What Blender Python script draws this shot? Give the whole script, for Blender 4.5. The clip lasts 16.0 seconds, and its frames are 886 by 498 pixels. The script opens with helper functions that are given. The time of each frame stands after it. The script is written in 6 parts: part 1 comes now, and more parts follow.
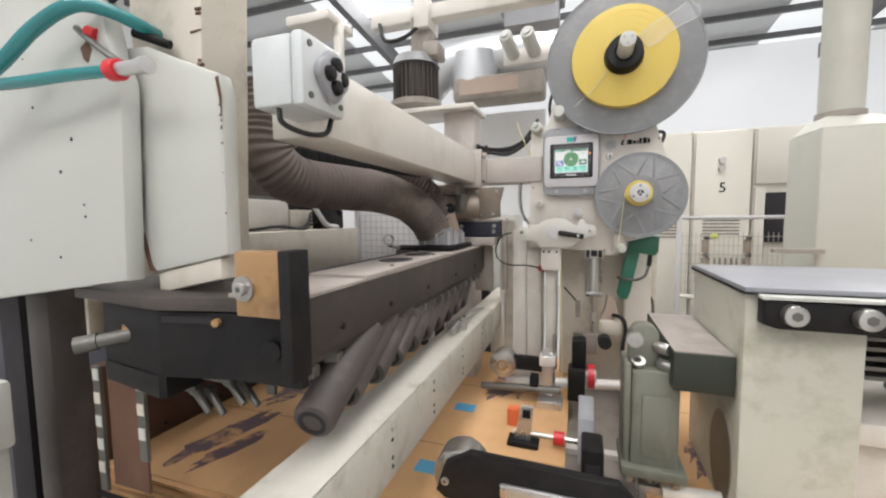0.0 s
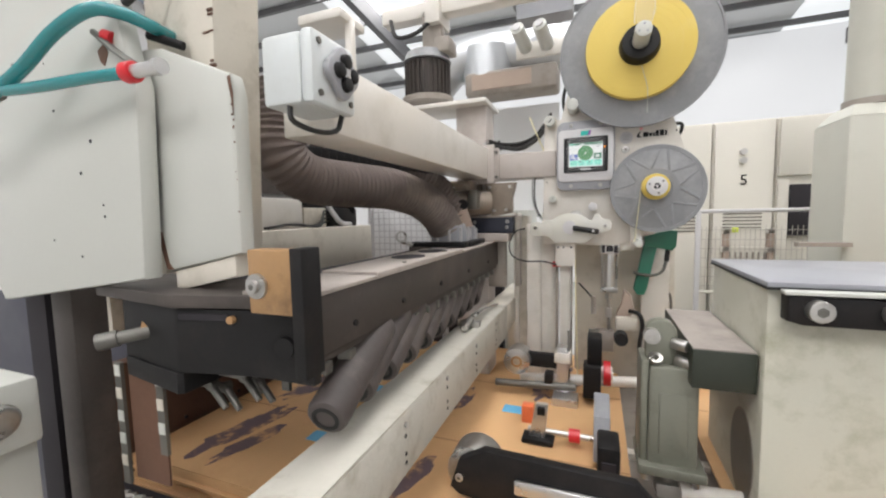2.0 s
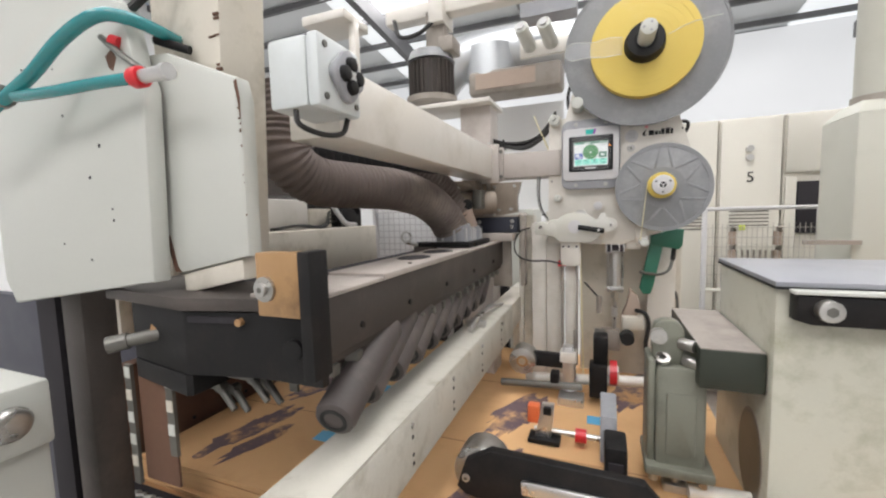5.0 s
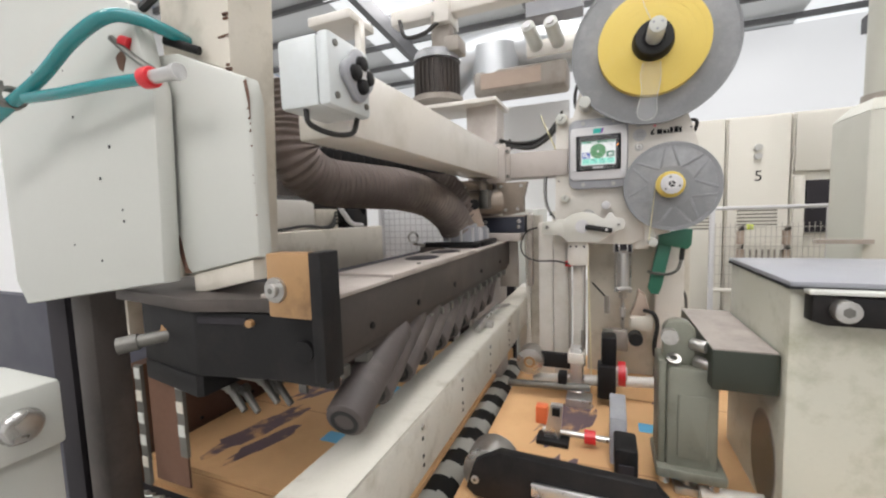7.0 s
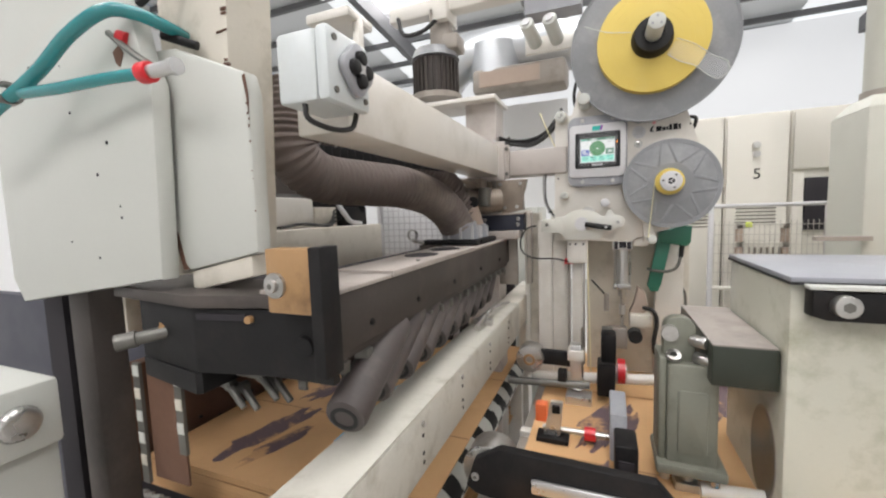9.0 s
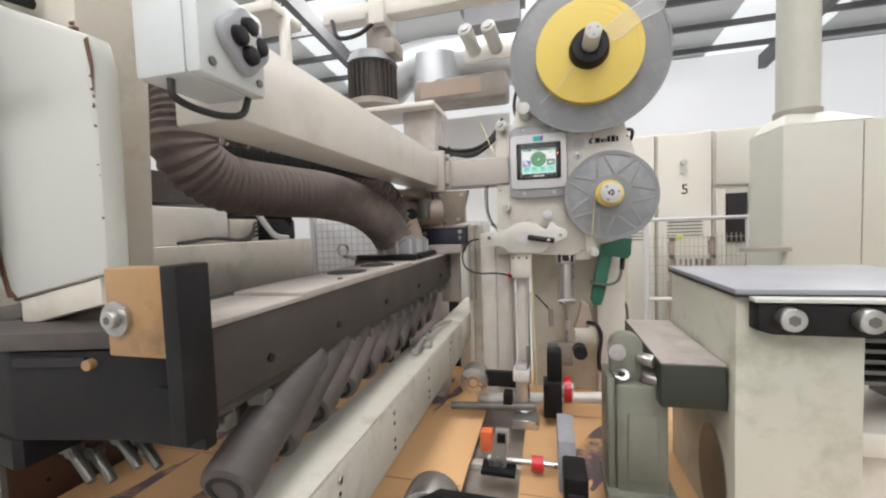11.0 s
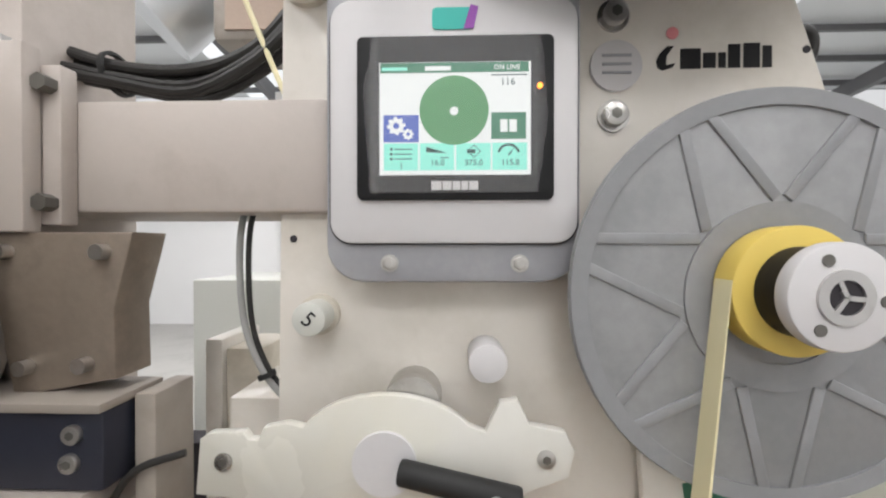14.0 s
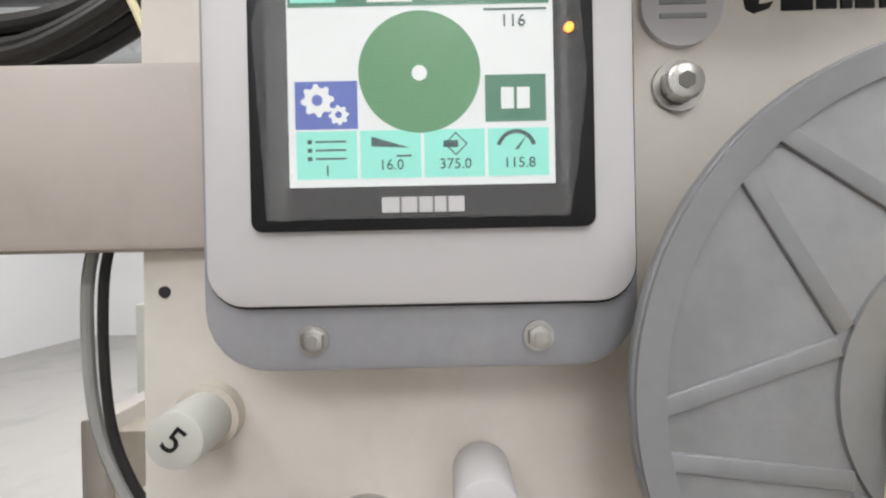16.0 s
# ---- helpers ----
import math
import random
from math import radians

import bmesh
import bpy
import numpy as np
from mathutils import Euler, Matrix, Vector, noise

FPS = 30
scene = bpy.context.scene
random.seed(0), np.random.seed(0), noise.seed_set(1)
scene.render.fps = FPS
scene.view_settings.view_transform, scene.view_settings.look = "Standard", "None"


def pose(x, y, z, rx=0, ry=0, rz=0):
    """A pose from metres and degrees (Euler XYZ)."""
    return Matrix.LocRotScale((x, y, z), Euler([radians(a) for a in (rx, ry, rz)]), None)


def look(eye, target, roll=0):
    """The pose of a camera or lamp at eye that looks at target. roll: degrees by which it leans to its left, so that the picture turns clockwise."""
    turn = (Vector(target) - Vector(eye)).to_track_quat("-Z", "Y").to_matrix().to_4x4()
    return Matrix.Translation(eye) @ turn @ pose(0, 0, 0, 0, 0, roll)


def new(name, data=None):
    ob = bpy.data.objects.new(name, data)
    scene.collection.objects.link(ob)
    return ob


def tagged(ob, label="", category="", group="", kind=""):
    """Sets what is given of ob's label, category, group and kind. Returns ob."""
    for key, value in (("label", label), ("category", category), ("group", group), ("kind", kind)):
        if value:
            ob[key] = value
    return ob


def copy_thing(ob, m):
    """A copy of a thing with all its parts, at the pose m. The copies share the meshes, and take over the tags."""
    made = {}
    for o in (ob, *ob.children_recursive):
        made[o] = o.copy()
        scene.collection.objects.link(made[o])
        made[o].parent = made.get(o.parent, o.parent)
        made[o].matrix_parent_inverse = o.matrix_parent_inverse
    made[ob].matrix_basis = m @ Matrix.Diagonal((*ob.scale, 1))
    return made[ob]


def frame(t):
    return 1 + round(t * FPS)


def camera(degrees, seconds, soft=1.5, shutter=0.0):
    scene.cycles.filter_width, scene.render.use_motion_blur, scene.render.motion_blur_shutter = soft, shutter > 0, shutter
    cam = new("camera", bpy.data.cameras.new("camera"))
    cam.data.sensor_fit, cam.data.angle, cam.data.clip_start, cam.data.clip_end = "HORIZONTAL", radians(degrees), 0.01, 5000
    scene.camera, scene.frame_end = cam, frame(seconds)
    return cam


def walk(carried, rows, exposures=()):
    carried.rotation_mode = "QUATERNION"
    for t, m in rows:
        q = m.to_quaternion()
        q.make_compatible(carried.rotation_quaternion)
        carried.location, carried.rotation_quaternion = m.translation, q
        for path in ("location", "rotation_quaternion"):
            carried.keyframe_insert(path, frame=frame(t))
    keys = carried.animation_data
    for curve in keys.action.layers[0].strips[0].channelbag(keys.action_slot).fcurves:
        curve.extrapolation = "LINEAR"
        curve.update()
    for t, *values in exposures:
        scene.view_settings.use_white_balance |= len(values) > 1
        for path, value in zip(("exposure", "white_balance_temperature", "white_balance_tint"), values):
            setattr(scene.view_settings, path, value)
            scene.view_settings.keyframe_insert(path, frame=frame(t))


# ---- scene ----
cam = camera(96.0, 16.0, soft=2.2)
# seconds, place, yaw, pitch, roll
PATH = [
    (0, 0.0000, 0.0000, 1.5000, 19.05, -4.40, -0.60),
    (0.5, -0.0020, 0.0078, 1.5002, 19.86, -4.59, -0.77),
    (1, 0.0025, 0.0077, 1.5004, 20.42, -4.71, -0.95),
    (1.5, 0.0002, 0.0078, 1.4998, 20.90, -4.82, -1.13),
    (2, 0.0023, 0.0044, 1.4994, 21.03, -4.86, -1.23),
    (2.5, 0.0036, 0.0055, 1.5003, 21.07, -4.91, -1.33),
    (3, 0.0004, 0.0078, 1.5009, 21.15, -4.95, -1.43),
    (3.5, 0.0015, 0.0078, 1.5006, 21.38, -4.99, -1.52),
    (4, 0.0006, 0.0067, 1.5020, 21.37, -5.08, -1.52),
    (6.5, -0.0026, 0.0002, 1.5039, 22.04, -4.92, -1.78),
    (7, -0.0106, 0.0036, 1.5032, 22.08, -4.97, -1.78),
    (7.5, -0.0119, 0.0025, 1.5024, 22.09, -5.05, -1.78),
    (8, -0.0108, 0.0014, 1.5022, 22.28, -5.23, -1.88),
    (10.3, -0.0162, 0.0399, 1.4876, 18.21, -4.40, -1.93),
    (10.5, -0.0136, 0.0653, 1.4865, 17.06, -4.28, -1.87),
    (11, -0.0133, 0.0987, 1.4890, 14.51, -3.09, -2.02),
    (11.5, -0.0161, 0.1242, 1.4889, 12.67, -1.89, -1.64),
    (12.0, -0.0243, 0.3961, 1.4864, 12.50, -1.83, -0.19),
    (12.5, 0.0086, 0.6082, 1.5321, 10.80, -1.97, 0.35),
    (13.0, -0.0317, 0.8356, 1.5607, 7.50, -1.81, 0.54),
    (13.5, -0.0471, 0.9722, 1.5798, 3.80, -1.54, 0.34),
    (14.0, -0.0310, 1.0447, 1.5908, 1.80, -0.44, -0.01),
    (14.5, -0.0255, 1.0700, 1.5956, 0.80, -0.29, -0.46),
    (15.0, -0.0241, 1.0957, 1.6014, 0.40, -0.45, -0.55),
    (15.5, -0.0211, 1.1375, 1.6046, 0.20, -0.20, -1.07),
    (16.0, -0.0247, 1.1537, 1.6135, 0.00, -0.30, -1.13),
]
walk(cam, [(t, pose(x, y, z, 90 + pitch, -roll, yaw)) for t, x, y, z, yaw, pitch, roll in PATH],
     [(0, -0.07), (11.5, -0.04), (12.0, 0.06), (12.5, 0.12), (13.2, 0.17), (14.0, 0.05), (16.0, -0.03)])

# ---- world and light ----
world = bpy.data.worlds.new("hall_sky")
scene.world = world
world.use_nodes = True
wn = world.node_tree.nodes
sky = wn.new("ShaderNodeTexSky")
sky.sky_type, sky.sun_disc = "NISHITA", False
sky.sun_elevation, sky.sun_rotation = radians(50), radians(200)
wn["Background"].inputs[1].default_value = 0.12
world.node_tree.links.new(sky.outputs[0], wn["Background"].inputs[0])

sun_data = bpy.data.lights.new("sun", "SUN")
sun_data.energy, sun_data.angle, sun_data.color = 1.2, radians(12), (1.0, 0.96, 0.9)
sun = new("sun", sun_data)
sun.matrix_world = look((0, 0, 12), (2.5, 6.0, 0))


def sky_lamp(x, y, z, w, d, watts):
    data = bpy.data.lights.new("skylight_daylight", "AREA")
    data.shape, data.size, data.size_y, data.energy = "RECTANGLE", w, d, watts
    data.color = (1.0, 0.98, 0.98)
    ob = new("skylight_daylight", data)
    ob.location = (x, y, z)
    return ob


ROOF_LOW, ROOF_Y0, ROOF_Y1, ROOF_HIGH = 4.6, 9.0, -7.0, 6.4


def roof_z(y):
    return ROOF_LOW + (ROOF_Y0 - y) / (ROOF_Y0 - ROOF_Y1) * (ROOF_HIGH - ROOF_LOW)


for sx in (-3.4, 0.2, 3.8):
    for sy in (-3.5, 0.8, 5.2):
        sky_lamp(sx, sy, roof_z(sy) - 0.12, 1.5, 3.6, {-3.5: 228, 0.8: 130, 5.2: 160}[sy])


# ---- materials ----
def mat(name, color, rough=0.5, metal=0.0, var=0.12, scale=9.0, bump=0.08, dirt=None, amount=0.35, dirt_scale=4.0, spread=0.12, fine=160.0, coat=0.0, spec=0.5):
    m = bpy.data.materials.new(name)
    m.use_nodes = True
    n, l = m.node_tree.nodes, m.node_tree.links
    p = n["Principled BSDF"]
    tc = n.new("ShaderNodeTexCoord")
    info = n.new("ShaderNodeObjectInfo")
    shift = n.new("ShaderNodeVectorMath")
    shift.operation = "ADD"
    l.new(tc.outputs["Object"], shift.inputs[0])
    l.new(info.outputs["Random"], shift.inputs[1])
    big, small = n.new("ShaderNodeTexNoise"), n.new("ShaderNodeTexNoise")
    big.inputs["Scale"].default_value, big.inputs["Detail"].default_value = scale, 5
    small.inputs["Scale"].default_value, small.inputs["Detail"].default_value = fine, 3
    for t in (big, small):
        l.new(shift.outputs[0], t.inputs["Vector"])
    mix = n.new("ShaderNodeMix")
    mix.data_type = "RGBA"
    lo = [max(0, c * (1 - var)) for c in color]
    hi = [min(1, c * (1 + var)) for c in color]
    mix.inputs["A"].default_value, mix.inputs["B"].default_value = (*lo, 1), (*hi, 1)
    both = n.new("ShaderNodeMath")
    both.operation = "MULTIPLY_ADD"
    both.inputs[1].default_value = 0.35
    half = n.new("ShaderNodeMath")
    half.operation = "MULTIPLY"
    half.inputs[1].default_value = 0.65
    l.new(big.outputs["Fac"], half.inputs[0])
    l.new(small.outputs["Fac"], both.inputs[0])
    l.new(half.outputs[0], both.inputs[2])
    l.new(both.outputs[0], mix.inputs["Factor"])
    out = mix.outputs["Result"]
    if dirt:
        stain = n.new("ShaderNodeTexNoise")
        stain.inputs["Scale"].default_value, stain.inputs["Detail"].default_value, stain.inputs["Roughness"].default_value = dirt_scale, 8, 0.65
        l.new(shift.outputs[0], stain.inputs["Vector"])
        ramp = n.new("ShaderNodeMapRange")
        ramp.inputs["From Min"].default_value, ramp.inputs["From Max"].default_value = 0.5, 0.5 + spread * 2
        ramp.inputs["To Max"].default_value = amount
        l.new(stain.outputs["Fac"], ramp.inputs["Value"])
        over = n.new("ShaderNodeMix")
        over.data_type = "RGBA"
        l.new(ramp.outputs[0], over.inputs["Factor"])
        l.new(out, over.inputs["A"])
        over.inputs["B"].default_value = (*dirt, 1)
        out = over.outputs["Result"]
    l.new(out, p.inputs["Base Color"])
    rr = n.new("ShaderNodeMapRange")
    rr.inputs["To Min"].default_value, rr.inputs["To Max"].default_value = max(0.05, rough - 0.12), min(1, rough + 0.12)
    l.new(big.outputs["Fac"], rr.inputs["Value"])
    l.new(rr.outputs[0], p.inputs["Roughness"])
    p.inputs["Metallic"].default_value = metal
    p.inputs["Coat Weight"].default_value = coat
    p.inputs["Specular IOR Level"].default_value = spec
    if bump:
        b = n.new("ShaderNodeBump")
        b.inputs["Strength"].default_value, b.inputs["Distance"].default_value = bump, 0.002
        l.new(small.outputs["Fac"], b.inputs["Height"])
        l.new(b.outputs[0], p.inputs["Normal"])
    return m


def glow(name, color, strength):
    m = bpy.data.materials.new(name)
    m.use_nodes = True
    p = m.node_tree.nodes["Principled BSDF"]
    p.inputs["Base Color"].default_value = (*[c * 0.3 for c in color], 1)
    p.inputs["Emission Color"].default_value, p.inputs["Emission Strength"].default_value = (*color, 1), strength
    p.inputs["Roughness"].default_value = 0.3
    return m


def clear(name, rough=0.08, alpha=0.25, tint=(0.9, 0.92, 0.93)):
    m = bpy.data.materials.new(name)
    m.use_nodes = True
    p = m.node_tree.nodes["Principled BSDF"]
    p.inputs["Base Color"].default_value = (*tint, 1)
    p.inputs["Roughness"].default_value, p.inputs["Alpha"].default_value = rough, alpha
    return m


CREAM = mat("cream_machine_paint", (0.69, 0.655, 0.60), 0.38, var=0.06, scale=5, bump=0.05, dirt=(0.33, 0.29, 0.2), amount=0.35, dirt_scale=7, coat=0.15)
CREAM_OLD = mat("worn_cream_paint", (0.62, 0.575, 0.495), 0.5, var=0.08, scale=6, bump=0.08, dirt=(0.2, 0.17, 0.1), amount=0.55, dirt_scale=9, coat=0.1)
WHITE = mat("white_enamel", (0.52, 0.525, 0.485), 0.4, var=0.05, scale=2, bump=0.03)
POST = mat("pale_green_grey_paint", (0.50, 0.49, 0.41), 0.45, var=0.07, scale=5, bump=0.06, dirt=(0.22, 0.21, 0.12), amount=0.62, dirt_scale=11, coat=0.1)
BLACK = mat("blackened_steel", (0.011, 0.0105, 0.011), 0.55, metal=0.0, var=0.3, scale=12, bump=0.1, dirt=(0.042, 0.034, 0.03), amount=0.4, dirt_scale=10, spec=0.22)
DUSTY = mat("dusty_dark_steel", (0.062, 0.053, 0.048), 0.5, metal=0.1, var=0.3, scale=10, bump=0.1, dirt=(0.15, 0.12, 0.105), amount=0.5, dirt_scale=6, spec=0.3)
DUST_TOP = mat("paper_dust_on_steel", (0.36, 0.32, 0.29), 0.9, var=0.18, scale=14, bump=0.25, dirt=(0.16, 0.14, 0.13), amount=0.6, dirt_scale=9)
HOSE = mat("dusty_ribbed_rubber", (0.16, 0.13, 0.117), 0.7, var=0.3, scale=9, bump=0.2, dirt=(0.33, 0.28, 0.235), amount=0.7, dirt_scale=6, spread=0.1, spec=0.25)
NOZZLE = mat("dark_brown_rubber_tube", (0.068, 0.056, 0.053), 0.55, var=0.2, scale=12, bump=0.1, dirt=(0.18, 0.15, 0.13), amount=0.5, dirt_scale=14, spec=0.45)
GREY_DISC = mat("grey_cast_plastic", (0.215, 0.218, 0.226), 0.4, var=0.26, scale=11, bump=0.1, dirt=(0.37, 0.37, 0.375), amount=0.7, dirt_scale=8)
GREY_RIB = mat("worn_grey_cast_rib", (0.225, 0.228, 0.238), 0.4, var=0.2, scale=16, bump=0.08, dirt=(0.36, 0.36, 0.37), amount=0.4, dirt_scale=11)
GREY_CASE = mat("light_grey_plastic", (0.55, 0.54, 0.545), 0.45, var=0.05, scale=8, bump=0.05)
GREY_FRAME = mat("mid_grey_casting", (0.295, 0.30, 0.32), 0.45, var=0.14, scale=12, bump=0.08, dirt=(0.42, 0.42, 0.43), amount=0.5, dirt_scale=10)
YELLOW = mat("yellow_label_stock", (0.67, 0.50, 0.11), 0.55, var=0.05, scale=8, bump=0.04, dirt=(0.66, 0.55, 0.25), amount=0.4, dirt_scale=5)
PALE_TAPE = mat("pale_yellow_tape", (0.72, 0.66, 0.42), 0.4, var=0.05)
ALU = mat("brushed_aluminium", (0.62, 0.61, 0.6), 0.3, metal=0.85, var=0.1, scale=20, bump=0.06)
STEEL = mat("worn_bright_steel", (0.5, 0.49, 0.47), 0.3, metal=0.9, var=0.2, scale=20, bump=0.08, dirt=(0.2, 0.17, 0.13), amount=0.5, dirt_scale=25)
GUNMETAL = mat("dark_grey_steel_bar", (0.16, 0.155, 0.14), 0.4, metal=0.6, var=0.15, bump=0.08, dirt=(0.07, 0.06, 0.055), amount=0.5, dirt_scale=16)
OLIVE = mat("olive_grey_casting", (0.19, 0.192, 0.155), 0.42, metal=0.2, var=0.12, bump=0.08, dirt=(0.09, 0.085, 0.06), amount=0.6, dirt_scale=14)
DARK_GREEN = mat("black_green_steel_end", (0.03, 0.036, 0.026), 0.35, metal=0.2, var=0.2, bump=0.05)
GREEN = mat("dark_green_plastic", (0.03, 0.16, 0.105), 0.42, var=0.12, bump=0.05)
TEAL_MOTOR = mat("turquoise_green_paint", (0.05, 0.36, 0.26), 0.4, var=0.08, bump=0.05, dirt=(0.05, 0.2, 0.15), amount=0.4)
TEAL = mat("teal_air_hose_plastic", (0.02, 0.22, 0.235), 0.22, var=0.08, bump=0.0, coat=0.4)
RED = mat("red_plastic", (0.62, 0.02, 0.03), 0.35, var=0.06, bump=0.0)
ORANGE = mat("orange_plastic", (0.75, 0.17, 0.06), 0.45, var=0.06, bump=0.0)
BRONZE = mat("oiled_tan_plate", (0.36, 0.21, 0.095), 0.4, metal=0.1, var=0.2, scale=10, bump=0.06, dirt=(0.07, 0.035, 0.018), amount=0.8, dirt_scale=14)
BOX_GREY = mat("pale_grey_switch_box", (0.60, 0.63, 0.63), 0.38, var=0.04, bump=0.04, dirt=(0.4, 0.38, 0.3), amount=0.3)
RUBBER = mat("black_rubber", (0.02, 0.02, 0.02), 0.55, var=0.2, bump=0.05, spec=0.25)
CABLE = mat("black_cable_sheath", (0.025, 0.024, 0.023), 0.45, var=0.2, bump=0.0, spec=0.3)
GREY_CABLE = mat("grey_cable_sheath", (0.3, 0.3, 0.29), 0.5, var=0.1, bump=0.0)
CARD = mat("brown_corrugated_card", (0.64, 0.39, 0.19), 0.8, var=0.07, scale=6, bump=0.12, dirt=(0.48, 0.27, 0.12), amount=0.5, dirt_scale=5, fine=320)
CARD_EDGE = mat("card_edge", (0.36, 0.2, 0.09), 0.85, var=0.15, scale=30, bump=0.2)
INK = mat("dark_violet_print", (0.13, 0.088, 0.098), 0.75, var=0.25, scale=22, bump=0.05, dirt=(0.56, 0.33, 0.155), amount=0.97, dirt_scale=13, spread=0.06)
BLUE = mat("light_blue_label", (0.12, 0.42, 0.66), 0.5, var=0.05, bump=0.0)
# Near-black for dark steel, and for pieces painting the shade inside uncut holes.
DARK = mat("dark_steel_and_hole_shade", (0.035, 0.032, 0.036), 0.7, var=0.2, bump=0.05, spec=0.15)
BROWN = mat("brown_stained_plate", (0.14, 0.075, 0.05), 0.6, metal=0.1, var=0.3, scale=8, bump=0.08, dirt=(0.05, 0.03, 0.03), amount=0.6, spec=0.3)
BROWN_GREY = mat("brown_grey_steel", (0.32, 0.285, 0.25), 0.55, metal=0.2, var=0.15, bump=0.1, dirt=(0.12, 0.095, 0.08), amount=0.55, dirt_scale=10)
NAVY = mat("dark_blue_steel", (0.028, 0.031, 0.046), 0.4, metal=0.3, var=0.15, bump=0.06)
HALL_WALL = mat("pale_hall_cladding", (0.80, 0.80, 0.80), 0.7, var=0.03, scale=1.0, bump=0.0)
CABINET = mat("cream_cabinet_steel", (0.66, 0.63, 0.56), 0.5, var=0.04, scale=3, bump=0.03)
FLOOR = mat("grey_concrete", (0.42, 0.41, 0.39), 0.6, var=0.15, scale=2, bump=0.1, dirt=(0.18, 0.17, 0.16), amount=0.4, dirt_scale=1.5)
ROOF = mat("light_roof_sheet", (0.68, 0.70, 0.71), 0.6, var=0.05, scale=1.2, bump=0.0)
PURLIN = mat("dark_grey_steel_purlin", (0.12, 0.12, 0.125), 0.55, var=0.1, bump=0.0)
SKYLIGHT = glow("daylit_translucent_roof_sheet", (0.95, 0.98, 1.0), 0.85)
WALL_LIGHT = glow("daylit_translucent_wall_sheet", (0.97, 0.98, 1.0), 0.60)
TAUPE = mat("grey_beige_paint", (0.45, 0.405, 0.37), 0.5, var=0.07, scale=6, bump=0.06, dirt=(0.26, 0.21, 0.17), amount=0.5, dirt_scale=8)
COLUMN = mat("grey_cream_housing_paint", (0.47, 0.465, 0.405), 0.45, var=0.05, scale=3, bump=0.04, dirt=(0.36, 0.35, 0.29), amount=0.35, dirt_scale=4)
TABLE_TOP = mat("blue_grey_plastic_sheet", (0.27, 0.275, 0.30), 0.4, var=0.06, bump=0.03, dirt=(0.3, 0.3, 0.31), amount=0.4)
FILM = clear("clear_plastic_film", 0.15, 0.10)
ACRYLIC = mat("milky_yellowed_plastic", (0.60, 0.59, 0.545), 0.25, var=0.05, scale=7, bump=0.02, dirt=(0.57, 0.55, 0.43), amount=0.5, dirt_scale=5, coat=0.3)
RUSTY = mat("oily_rust_brown_steel", (0.25, 0.205, 0.165), 0.45, metal=0.3, var=0.3, scale=14, bump=0.12, dirt=(0.07, 0.05, 0.04), amount=0.65, dirt_scale=9)
MESH_WIRE = mat("dull_brown_grey_wire", (0.46, 0.43, 0.39), 0.5, metal=0.3, var=0.2, bump=0.0)
COVER = clear("clear_screen_cover", 0.08, 0.045)
DUCT = mat("galvanised_duct", (0.62, 0.64, 0.66), 0.35, metal=0.7, var=0.12, scale=6, bump=0.03)
TAN = mat("tan_dirty_wrap", (0.42, 0.33, 0.27), 0.8, var=0.2, bump=0.1)
SCREEN_WHITE = glow("screen_white", (0.92, 0.95, 0.94), 0.62)
SCREEN_TEAL = glow("screen_turquoise", (0.28, 0.80, 0.66), 0.75)
SCREEN_GREEN = glow("screen_green", (0.075, 0.26, 0.10), 0.75)
SCREEN_DARKGREEN = glow("screen_dark_green", (0.05, 0.22, 0.13), 0.6)
SCREEN_BLUE = glow("screen_blue", (0.08, 0.13, 0.46), 0.75)
SCREEN_INK = glow("screen_ink", (0.03, 0.10, 0.09), 0.4)
LED = glow("orange_indicator", (1.0, 0.3, 0.03), 3.0)
INKBLACK = mat("black_print", (0.015, 0.015, 0.016), 0.5, var=0.1, bump=0.0, spec=0.15)
PINK = mat("pink_print", (0.8, 0.3, 0.32), 0.5, var=0.05, bump=0.0)
PURPLE = mat("purple_print", (0.25, 0.05, 0.35), 0.5, var=0.05, bump=0.0)
STICKER = mat("turquoise_sticker", (0.02, 0.42, 0.36), 0.5, var=0.05, bump=0.0)

RAIL = mat("scuffed_grey_cream_paint", (0.47, 0.45, 0.395), 0.55, var=0.12, scale=16, bump=0.15, dirt=(0.22, 0.185, 0.13), amount=0.6, dirt_scale=12, spread=0.1)


# ---- building helpers ----
def thing(name, base, label="", category="", group="", kind=""):
    ob = new(name)
    ob.empty_display_size = 0.05
    ob.location = base
    return tagged(ob, label, category, group, kind)


def origin(ob):
    at = Vector((0, 0, 0))
    while ob:
        at = at + Vector(ob.location)
        ob = ob.parent
    return at


def part(name, bm, material, parent=None, label="", smooth=35):
    bmesh.ops.recalc_face_normals(bm, faces=bm.faces)
    if parent:
        bmesh.ops.translate(bm, vec=-origin(parent), verts=bm.verts)
    me = bpy.data.meshes.new(name)
    bm.to_mesh(me)
    bm.free()
    me.materials.append(material)
    for f in me.polygons:
        f.use_smooth = True
    me.set_sharp_from_angle(angle=radians(smooth))
    ob = new(name, me)
    if parent:
        ob.parent = parent
    return tagged(ob, label)


def solid(name, bm, material, label, category, kind="", group=""):
    lo = [min(v.co[i] for v in bm.verts) for i in range(3)]
    hi = [max(v.co[i] for v in bm.verts) for i in range(3)]
    base = Vector(((lo[0] + hi[0]) / 2, (lo[1] + hi[1]) / 2, lo[2]))
    bmesh.ops.translate(bm, vec=-base, verts=bm.verts)
    ob = part(name, bm, material)
    ob.location = base
    return tagged(ob, label, category, group, kind)


def B():
    return bmesh.new()


